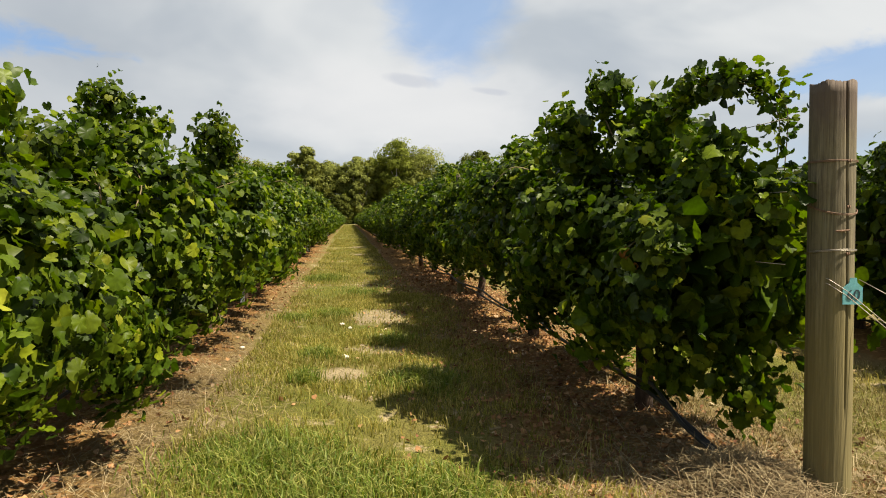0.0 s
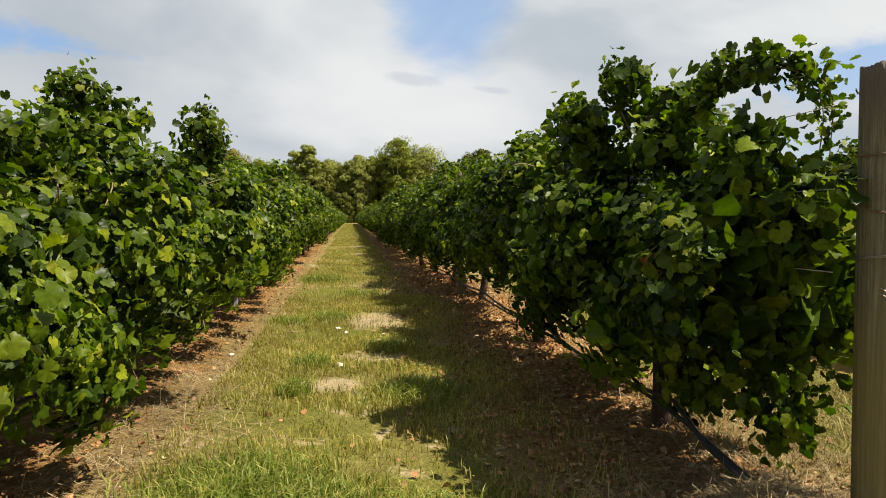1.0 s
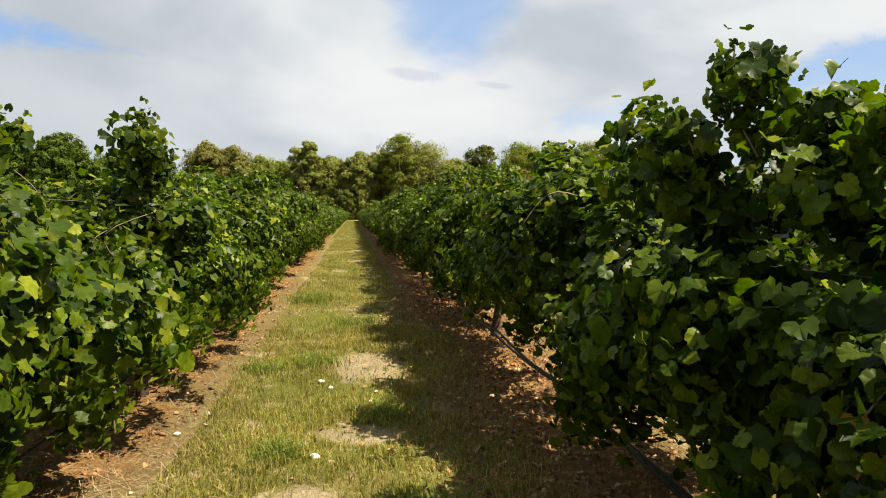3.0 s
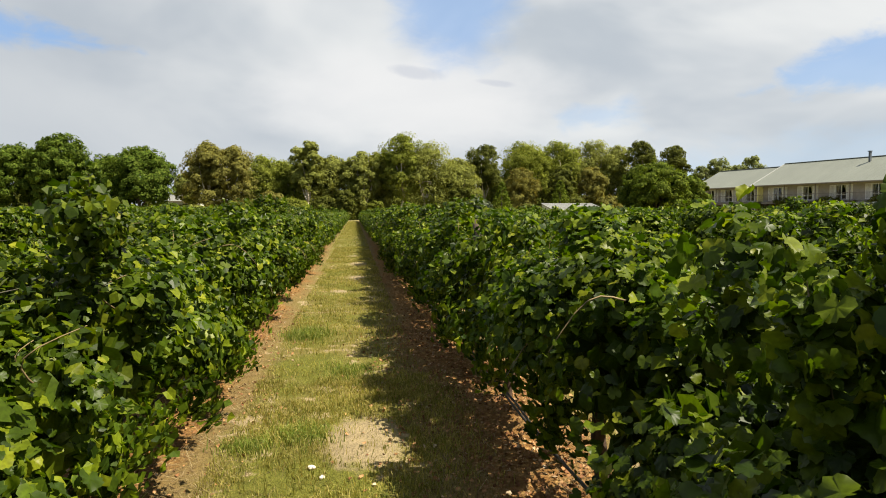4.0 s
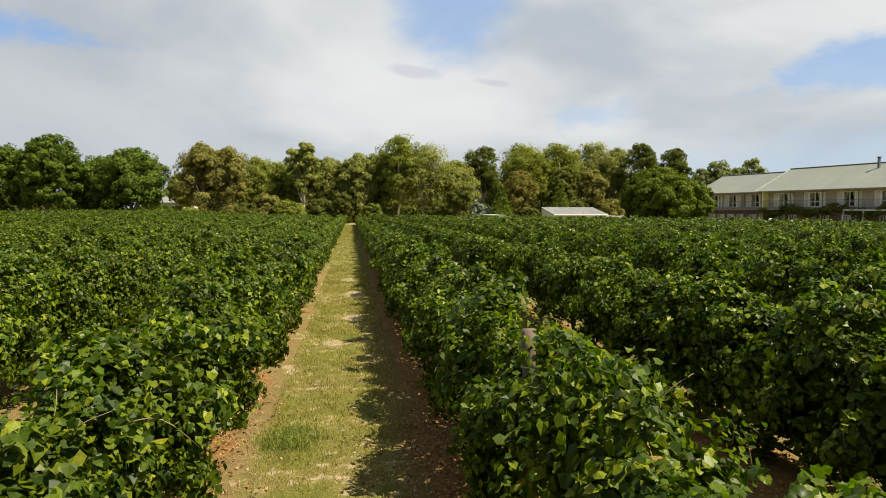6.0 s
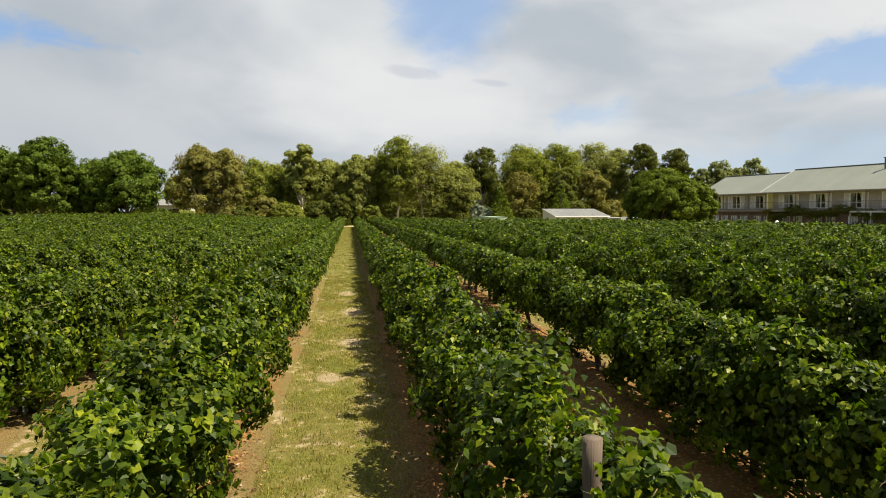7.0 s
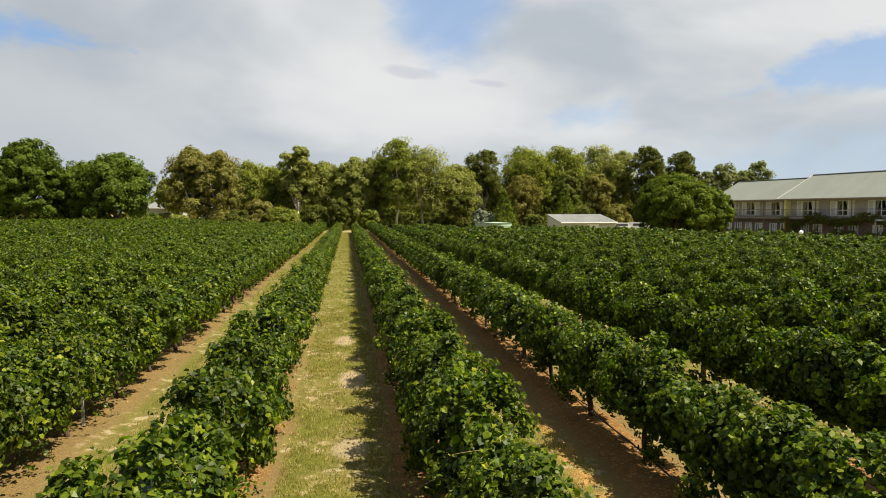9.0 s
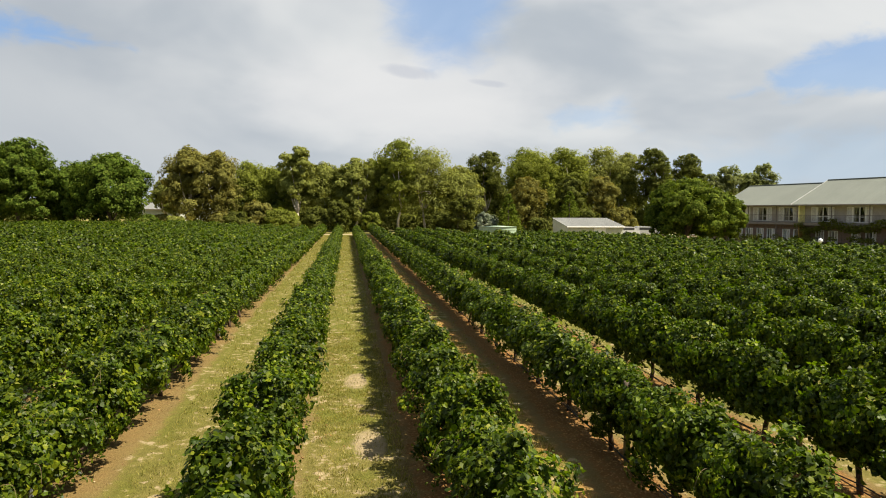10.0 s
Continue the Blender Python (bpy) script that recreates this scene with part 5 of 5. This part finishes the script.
    for x, y, h, r, leaf in ((-1.4, 142, 6.4, 2.8, M_DARK), (4.5, 143, 3.9, 2.2, M_GUM_GREEN), (24.7, 130, 4.3, 2.8, M_BLUE), (-30.9, 140, 2.6, 2.0, M_GUM), (-20.3, 142, 4.0, 3.0, M_DARK), (-12.1, 143, 4.9, 4.3, M_GUM_GREEN),
                             (-5.8, 144, 5.3, 3.3, M_DARK), (23.1, 144, 7.1, 3.4, M_DARK), (18.8, 147, 4.6, 3.0, M_DARK), (-35.3, 136, 2.8, 2.9, M_PLANE), (33.4, 126, 3.4, 2.5, M_DARK), (58, 148, 6.0, 4.0, M_BROWN), (66, 146, 6.5, 4.0, M_DARK), (47, 138, 5.0, 3.2, M_DARK)):
        seed += 1
        tree("shrub", "bushy shrub under the tall trees", "shrub", x, y, h, r, seed, leaf, M_DARK_BARK, 0.1, 4, 10, 14, 60, 0.24, lowest=0.05, trunk_r=0.1, group="shrubs below the trees")
    tree("round_tree", "dense round-crowned green tree in front of house", "tree", 41.4, 90, 8.6, 5.0, 650, M_ROUND, M_DARK_BARK, 0.14, 6, 46, 18, 80, 0.20, 0.5, 0.25, 0.06, head=(0.24, 0.36), ragged=0.7, ball=True)
    tree("round_tree", "small round-crowned green tree beside the taller one", "tree", 47.6, 92, 6.9, 2.9, 651, M_ROUND, M_DARK_BARK, 0.14, 5, 26, 16, 80, 0.20, 0.5, 0.18, 0.06, head=(0.28, 0.42), ragged=0.7, ball=True)
    # undergrowth in the shade behind the trunks
    rng = np.random.default_rng(76)
    cs, rs = [], []
    for x in np.arange(-75, 100, 1.5):
        y, h = (162 if x > -34 else 136) + rng.normal(0, 2.0), rng.uniform(2.5, 6.0) if not -48 < x < -25 else rng.uniform(1.2, 2.2)
        for k in range(3):
            cs.append(np.array((x + rng.normal(0, 0.6), y + rng.normal(0, 0.6), h * (0.15 + 0.33 * k))))
            rs.append(rng.uniform(1.1, 1.9))
    v, t = crown(rng, cs, rs, 170, 0.42, -1, 0.5)
    tagged(new("undergrowth", mesh_of("undergrowth", v, t, M_DARK, False)), "dark tangled undergrowth behind the tree trunks", "undergrowth", kind="stuff")
    # far woods that close the view behind
    rng = np.random.default_rng(77)
    cs, rs = [], []
    for a in np.linspace(-75, 75, 240):
        d = 300 + rng.uniform(-15, 40)
        h = rng.uniform(5, 11)
        for k in range(3):
            cs.append(np.array((d * math.sin(radians(a)) + rng.normal(0, 2), d * math.cos(radians(a)), h * (0.2 + 0.33 * k))))
            rs.append(rng.uniform(2.5, 4.2))
    v, t = crown(rng, cs, rs, 45, 1.5, -1, 0.5)
    tagged(new("far_woods", mesh_of("far_woods", v, t, M_DARK, False)), "distant belt of dark woodland along the horizon", "woods", kind="stuff")


woods()


# house, shed, tank and the rest of the far yard ------------------------------
def wall_with(name, parent, mat, x0, x1, y, z0, z1, holes, thick=0.25):
    """A wall along x with openings (x0, x1, z0, z1) through it."""
    bm = bmesh.new()
    at = x0
    for a, b, lo, hi in sorted(holes):
        slab(bm, at, a, y, y + thick, z0, z1)
        if lo > z0 + 0.01:
            slab(bm, a, b, y, y + thick, z0, lo)
        slab(bm, a, b, y, y + thick, hi, z1)
        at = b
    slab(bm, at, x1, y, y + thick, z0, z1)
    return part(name, bm, mat, parent)


def sash_window(parent, a, b, lo, hi, y, curtains=True):
    win = boxed("window", M_TRIM, parent, a - 0.10, a + 0.03, y - 0.08, y + 0.1, lo, hi, label="white framed window with curtains")
    bm = bmesh.new()
    mid = (a + b) / 2
    slab(bm, b - 0.03, b + 0.10, y - 0.08, y + 0.1, lo, hi)
    slab(bm, mid - 0.05, mid + 0.05, y - 0.025, y + 0.08, lo + 0.05, hi - 0.05)
    slab(bm, a + 0.03, b - 0.03, y - 0.03, y + 0.1, hi - 0.06, hi)
    slab(bm, a + 0.03, b - 0.03, y - 0.03, y + 0.1, lo, lo + 0.07)
    slab(bm, a + 0.03, mid - 0.03, y - 0.02, y + 0.08, lo + 0.62, lo + 0.68)
    slab(bm, mid + 0.03, b - 0.03, y - 0.02, y + 0.08, lo + 0.62, lo + 0.68)
    part("frame", bm, M_TRIM, win)
    for p, q in ((a + 0.03, mid - 0.03), (mid + 0.03, b - 0.03)):
        boxed("pane", M_GLASS, win, p, q, y + 0.03, y + 0.036, lo + 0.07, hi - 0.06, bevel=0)
    if curtains:
        for p, s in ((a + 0.04, 1), (b - 0.04, -1)):
            bm = bmesh.new()
            rows = [[bm.verts.new((p + s * u * (0.17 if j else 0.46), y + 0.16 + 0.02 * math.sin(u * 30), lo + 0.08 + (hi - lo - 0.16) * (0.0, 0.45, 1.0)[i])) for u in np.linspace(0, 1, 9)] for i, j in ((0, 1), (1, 1), (2, 0))]
            for r, q in zip(rows, rows[1:]):
                for i in range(8):
                    bm.faces.new((r[i], r[i + 1], q[i + 1], q[i]))
            part("curtain", bm, M_CURTAIN, win, "gathered pale curtain")
    # a near-black panel behind the glass stands in for the unlit room
    boxed("dim_room_panel", M_DIM_INSIDE, win, a - 0.1, b + 0.1, y + 0.9, y + 0.95, lo - 0.1, hi + 0.1, bevel=0, label="near-black panel standing in for the dim interior")
    return win


def shutter(parent, a, b, lo, hi, y):
    bm = bmesh.new()
    slab(bm, a, a + 0.06, y - 0.05, y, lo, hi)
    slab(bm, b - 0.06, b, y - 0.05, y, lo, hi)
    slab(bm, a + 0.06, b - 0.06, y - 0.05, y, hi - 0.08, hi)
    slab(bm, a + 0.06, b - 0.06, y - 0.05, y, lo, lo + 0.1)
    z = lo + 0.16
    while z < hi - 0.12:
        slab(bm, a + 0.06, b - 0.06, y - 0.035, y - 0.01, z, z + 0.05)
        z += 0.09
    return part("shutter", bm, M_TRIM, parent, "white louvred shutter")


def gable_roof(parent, x0, x1, y0, y1, ze, zr, mat):
    """Two sheeted slopes with thickness, ribs and eaves, ridge along x."""
    ym = (y0 + y1) / 2
    for name, ya in (("roof_slope", y0), ("roof_slope", y1)):
        bm = bmesh.new()
        line = [(x0, 0.0)]
        x = x0 + 0.3
        while x < x1 - 0.3:
            line += [(x, 0.0), (x + 0.03, 0.012), (x + 0.07, 0.012), (x + 0.1, 0.0)]
            x += 0.6
        line.append((x1, 0.0))
        rows = [[bm.verts.new((p, y, z + q * up)) for p, q in line] for y, z, up in ((ya, ze, 1), (ym, zr, 1), (ym, zr - 0.10, 0), (ya, ze - 0.10, 0))]
        for r, q in zip(rows, rows[1:] + rows[:1]):
            for i in range(len(line) - 1):
                bm.faces.new((r[i], r[i + 1], q[i + 1], q[i]))
        bm.faces.new([r[0] for r in rows])
        bm.faces.new([r[-1] for r in reversed(rows)])
        bmesh.ops.recalc_face_normals(bm, faces=bm.faces[:])
        part(name, bm, mat, parent, "grey-green metal sheeting")
    boxed("ridge_cap", mat, parent, x0 - 0.03, x1 + 0.03, ym - 0.18, ym + 0.18, zr - 0.02, zr + 0.06)
    boxed("gutter", M_TIMBER, parent, x0, x1, y0 - 0.14, y0 - 0.01, ze - 0.16, ze - 0.02)


def house():
    ob = thing("guest_house", "two-storey mauve-grey guest house with grey-green metal roof", "house", m=pose(57.1, 91.3, -0.02, 0, 0, -77.3))
    up, mid_z, eave = 3.15, 3.0, 5.45
    for x0, x1, y0, roof_back, zr in ((0.0, 36.0, 0.0, 12.6, 8.75), (-14.5, -0.05, 1.6, 13.0, 8.45)):
        wy = y0 + 1.15
        wins = [2.3 + 4.9 * i for i in range(7)] if x0 == 0 else [-12.4, -8.6, -4.2]
        wins = [w for w in wins if x0 + 1 < w + 0.8 < x1 - 0.7]
        holes = [(w, w + 1.5, up + 0.12, up + 1.98) for w in wins]
        wall_with("upper_wall", ob, M_RENDER, x0, x1, wy, up, eave + 0.1, holes)
        for a, b, lo, hi in holes:
            sash_window(ob, a, b, lo, hi, wy + 0.05)
            shutter(ob, a - 0.85, a - 0.1, lo, hi, wy - 0.003)
            shutter(ob, b + 0.1, b + 0.85, lo, hi, wy - 0.003)
        low = [(w - 0.1, w + 0.55, 0.75, 2.2) for w in wins] + [(w + 1.7, w + 2.45, 0.1, 2.2) for w in wins if w + 2.6 < x1]
        wall_with("lower_wall", ob, M_BRICKS, x0, x1, wy, 0.0, mid_z - 0.05, low)
        for a, b, lo, hi in low:
            sash_window(ob, a, b, lo, hi, wy + 0.05, False)
            shutter(ob, b + 0.06, b + 0.5, lo, hi, wy - 0.003)
        boxed("balcony_floor", M_TIMBER, ob, x0, x1, y0 + 0.12, wy + 0.25, mid_z - 0.12, up - 0.02, label="grey timber balcony deck")
        boxed("fascia", M_TIMBER, ob, x0, x1, y0 + 0.05, y0 + 0.11, mid_z - 0.2, up - 0.02)
        x = x0 + 0.12
        while x < x1:
            boxed("post", M_TIMBER, ob, x - 0.05, x + 0.05, y0 + 0.15, y0 + 0.25, -0.1, eave - 0.05)
            x += 4.9
        boxed("handrail", M_TIMBER, ob, x0, x1, y0 + 0.12, y0 + 0.16, up + 0.92, up + 0.97)
        bm = bmesh.new()
        for x in np.arange(x0 + 0.1, x1, 0.16):
            slab(bm, x, x + 0.010, y0 + 0.13, y0 + 0.145, up + 0.05, up + 0.92)
        tagged(part("balusters", bm, M_TIMBER, ob), kind="stuff")
        gable_roof(ob, x0 - 0.3 * (x0 == 0), x1, y0 - 0.35, roof_back, eave, zr, M_ROOF)
        for gx in (x0, x1 - 0.25):
            bm = bmesh.new()
            ym = (y0 - 0.35 + roof_back) / 2
            pts = [(y0 + 1.15, 0.0), (roof_back - 0.4, 0.0), (roof_back - 0.4, eave - 0.1), (ym, zr - 0.16), (y0 + 0.2, eave - 0.02), (y0 + 1.15, eave - 0.1)]
            f = bm.faces.new([bm.verts.new((gx, p, q)) for p, q in pts])
            made = bmesh.ops.extrude_face_region(bm, geom=[f])["geom"]
            bmesh.ops.translate(bm, verts=[g for g in made if isinstance(g, bmesh.types.BMVert)], vec=(0.25, 0, 0))
            bmesh.ops.recalc_face_normals(bm, faces=bm.faces[:])
            part("gable_wall", bm, M_RENDER, ob)
        wall_with("back_wall", ob, M_RENDER, x0 + 0.3, x1 - 0.3, roof_back - 0.7, 0, eave - 0.1, [])
    # barge board down the verge of the taller roof
    bm = bmesh.new()
    pts = [(-0.36, -0.45, 5.24), (-0.36, -0.45, 5.52), (-0.36, 6.12, 8.84), (-0.36, 6.12, 8.56)]
    f = bm.faces.new([bm.verts.new(c) for c in pts])
    made = bmesh.ops.extrude_face_region(bm, geom=[f])["geom"]
    bmesh.ops.translate(bm, verts=[g for g in made if isinstance(g, bmesh.types.BMVert)], vec=(0.05, 0, 0))
    bmesh.ops.recalc_face_normals(bm, faces=bm.faces[:])
    part("barge_board", bm, M_BARGE, ob, "pale painted barge board")
    # screen walls between balconies
    boxed("screen_wall", M_YELLOW, ob, 0.35, 0.5, 0.16, 1.15, up - 0.01, eave - 0.12, label="yellow painted screen wall")
    boxed("screen_wall", M_OCHRE, ob, 0.35, 0.5, 0.2, 1.15, 0.0, mid_z - 0.13, label="ochre screen wall")
    flue = part("flue", slab(slab(bmesh.new(), 13.74, 13.98, 4.6, 4.84, 7.2, 9.3), 13.66, 14.06, 4.52, 4.92, 9.3, 9.4), M_FLUE, ob, "dark metal roof flue")
    # porch frame on the ground floor
    for x in (13.4, 16.0):
        boxed("porch_post", M_STEEL, ob, x, x + 0.12, -0.6, -0.48, -0.1, 2.7)
    boxed("porch_beam", M_STEEL, ob, 13.4, 20.0, -0.6, -0.5, 2.7, 2.9)
    rng = np.random.default_rng(70)
    cs = [np.array((x, -0.1 + rng.normal(0, 0.2), rng.uniform(2.1, 3.1) - 0.3 * math.sin(x * 0.9))) for x in np.arange(0.6, 24.0, 0.28)]
    cs += [np.array((x, -0.6 + rng.normal(0, 0.3), rng.uniform(0.2, 1.3))) for x in np.arange(-13.0, 24.0, 0.5)]
    v, t = crown(rng, cs, [0.5] * len(cs), 80, 0.17, 1, 0.6)
    climber = thing("climber", "dark green climbing plant along the balcony edge", "climber", m=ob.matrix_basis.copy())
    under("foliage", mesh_of("foliage", v, t, M_DARK, False), climber)
    for x in (1.6, 4.0, 6.5, 9.0, 11.5):
        under("stem", pipes("stem", [([(x, 0.02, -0.1), (x + 0.1, 0.06, 1.2), (x, 0.05, 2.4)], (0.04, 0.03, 0.02), 6)], M_DARK_BARK), climber)


def globe_lamp():
    ob = thing("garden_lamp", "white globe garden lamp on a slim post", "lamp", m=pose(45.9, 72.0, -0.02))
    under("pole", pipes("pole", [([(0, 0, -0.2), (0, 0, 0.8), (0, 0, 1.45)], 0.035, 8)], M_TIMBER), ob)
    bm = bmesh.new()
    bmesh.ops.create_uvsphere(bm, u_segments=24, v_segments=16, radius=0.21)
    bmesh.ops.translate(bm, verts=bm.verts[:], vec=(0, 0, 1.66))
    part("globe", bm, M_GLOBE, ob, "white globe", True)
    part("collar", slab(bmesh.new(), -0.07, 0.07, -0.07, 0.07, 1.40, 1.47, 0.01), M_TIMBER, ob)


def shed():
    ob = thing("shed", "low cream shed with sloping zinc roof", "shed")
    wall_with("front_wall", ob, M_CREAM, 34.6, 43.6, 114.2, -0.05, 2.0, [(38.9, 40.9, -0.04, 1.85)], 0.15)
    boxed("roller_door", M_TRIM, ob, 38.92, 40.88, 114.27, 114.31, -0.04, 1.83)
    boxed("back_wall", M_CREAM, ob, 34.6, 43.6, 121.5, 121.65, -0.05, 3.15)
    for x in (34.45, 43.6):
        bm = bmesh.new()
        f = bm.faces.new([bm.verts.new((x, y, z)) for y, z in ((114.2, -0.05), (121.65, -0.05), (121.65, 3.2), (114.2, 2.0))])
        made = bmesh.ops.extrude_face_region(bm, geom=[f])["geom"]
        bmesh.ops.translate(bm, verts=[g for g in made if isinstance(g, bmesh.types.BMVert)], vec=(0.15, 0, 0))
        bmesh.ops.recalc_face_normals(bm, faces=bm.faces[:])
        part("side_wall", bm, M_CREAM, ob)
    bm = bmesh.new()
    for k in range(23):
        x = 34.3 + 0.42 * k
        slab(bm, x, x + 0.4, 0, 8.0, -0.03, 0.0)
        slab(bm, x + 0.4, x + 0.42, 0, 8.0, -0.03, 0.03)
    bmesh.ops.transform(bm, verts=bm.verts[:], matrix=pose(0, 113.9, 2.06, math.degrees(math.atan2(1.28, 7.9)), 0, 0))
    part("roof", bm, M_SHED_ROOF, ob, "pale zinc sheet roof")
    boxed("fascia", M_TRIM, ob, 34.3, 43.9, 113.82, 113.88, 1.90, 2.07)


def water_tank():
    ob = thing("water_tank", "low round pale green steel water tank", "tank", m=pose(24.1, 118, -0.02))
    bm = bmesh.new()
    bmesh.ops.create_cone(bm, cap_ends=False, segments=48, radius1=3.0, radius2=3.0, depth=1.95, matrix=pose(0, 0, 0.95))
    part("wall", bm, M_TANK, ob, smooth=True)
    for z in (0.45, 0.95, 1.45):
        ring = [(3.02 * math.cos(a), 3.02 * math.sin(a), z) for a in np.linspace(0, 2 * math.pi, 49)]
        under("rib", pipes("rib", [(ring, 0.03, 5)], M_TANK), ob)
    bm = bmesh.new()
    bmesh.ops.create_cone(bm, cap_ends=True, segments=48, radius1=3.12, radius2=0.2, depth=0.14, matrix=pose(0, 0, 2.00))
    part("lid", bm, M_TANK, ob, "pale conical lid", True)


def parked_van(x, y, turn):
    ob = thing("parked_van", "small white van parked beside the shed", "van", "parked vans", m=pose(x, y, -0.02, 0, 0, turn))
    bm = bmesh.new()
    side = [(-2.1, 0.4), (2.1, 0.4), (2.15, 0.95), (1.6, 1.1), (1.05, 1.75), (-1.9, 1.85), (-2.15, 1.6)]
    f = bm.faces.new([bm.verts.new((p, -0.85, q)) for p, q in side])
    made = bmesh.ops.extrude_face_region(bm, geom=[f])["geom"]
    bmesh.ops.translate(bm, verts=[g for g in made if isinstance(g, bmesh.types.BMVert)], vec=(0, 1.7, 0))
    bmesh.ops.recalc_face_normals(bm, faces=bm.faces[:])
    bmesh.ops.bevel(bm, geom=bm.edges[:], offset=0.06, segments=2, affect="EDGES")
    part("body", bm, M_VAN, ob)
    for s in (-1, 1):
        # windows coloured near-black for the dim inside
        boxed("side_window", M_DIM_INSIDE, ob, -1.6, 0.9, s * 0.85 - 0.012, s * 0.85 + 0.012, 1.18, 1.62, bevel=0)
        for q in (-1.35, 1.35):
            ring = [(q + 0.26 * math.cos(a), s * 0.78, 0.33 + 0.26 * math.sin(a)) for a in np.linspace(0, 2 * math.pi, 17)]
            wheel = under("wheel", pipes("wheel", [(ring, 0.08, 6)], M_RUBBER), ob)
            under("rim", pipes("rim", [([(q, s * 0.72, 0.33), (q, s * 0.78, 0.33), (q, s * 0.82, 0.33)], 0.19, 12)], M_STEEL), wheel)


def garden_wall():
    ob = thing("garden_wall", "low pinkish brick garden wall", "wall")
    boxed("wall", M_PINK, ob, 45.5, 62.0, 108.0, 108.25, -0.05, 0.95, bevel=0.02)
    boxed("coping", M_TRIM, ob, 45.4, 62.1, 107.95, 108.3, 0.953, 1.02)


def cottage(x, y, w, h, label):
    ob = thing("cottage", label, "house", "cottages behind the trees", m=pose(x, y, float(rise(np.array(x), np.array(y)))))
    holes = [(0.8, 1.8, 1.0, 2.2), (w - 2.2, w - 1.2, 1.0, 2.2)]
    wall_with("front_wall", ob, M_CREAM, 0, w, 0, 0, h, holes, 0.2)
    for a, b, lo, hi in holes:
        sash_window(ob, a, b, lo, hi, 0.05, False)
    for gx in (0, w - 0.2):
        boxed("side_wall", M_CREAM, ob, gx, gx + 0.2, 0.203, 6.0, 0, h)
    gable_roof(ob, -0.3, w + 0.3, -0.4, 6.4, h, h + 1.5, M_SHED_ROOF)


def fence():
    ob = thing("wire_fence", "grey post and wire fence at field edge", "fence")
    for i in range(15):
        x = -72 + 2.9 * i
        under("post", pipes("post", [([(x, 119.5, -0.2), (x, 119.5, 0.6), (x, 119.5, 1.25)], 0.06, 6)], M_TIMBER), ob)
    for z in (0.4, 0.8, 1.15):
        under("wire", pipes("wire", [([(x, 119.5, z) for x in np.arange(-72, -31, 2.9)], 0.012, 4)], M_WIRE), ob)


house()
globe_lamp()
shed()
water_tank()
parked_van(49.6, 126.0, 10)
parked_van(54.0, 127.5, -8)
garden_wall()
fence()
cottage(-46.5, 172.0, 9.0, 3.7, "cream cottage half hidden behind trees")
cottage(-34.0, 172.0, 6.5, 3.7, "pale cottage glimpsed between gum trunks")
cottage(-86.0, 150.0, 9.0, 3.6, "pale-roofed cottage beyond the broad-leaved trees")
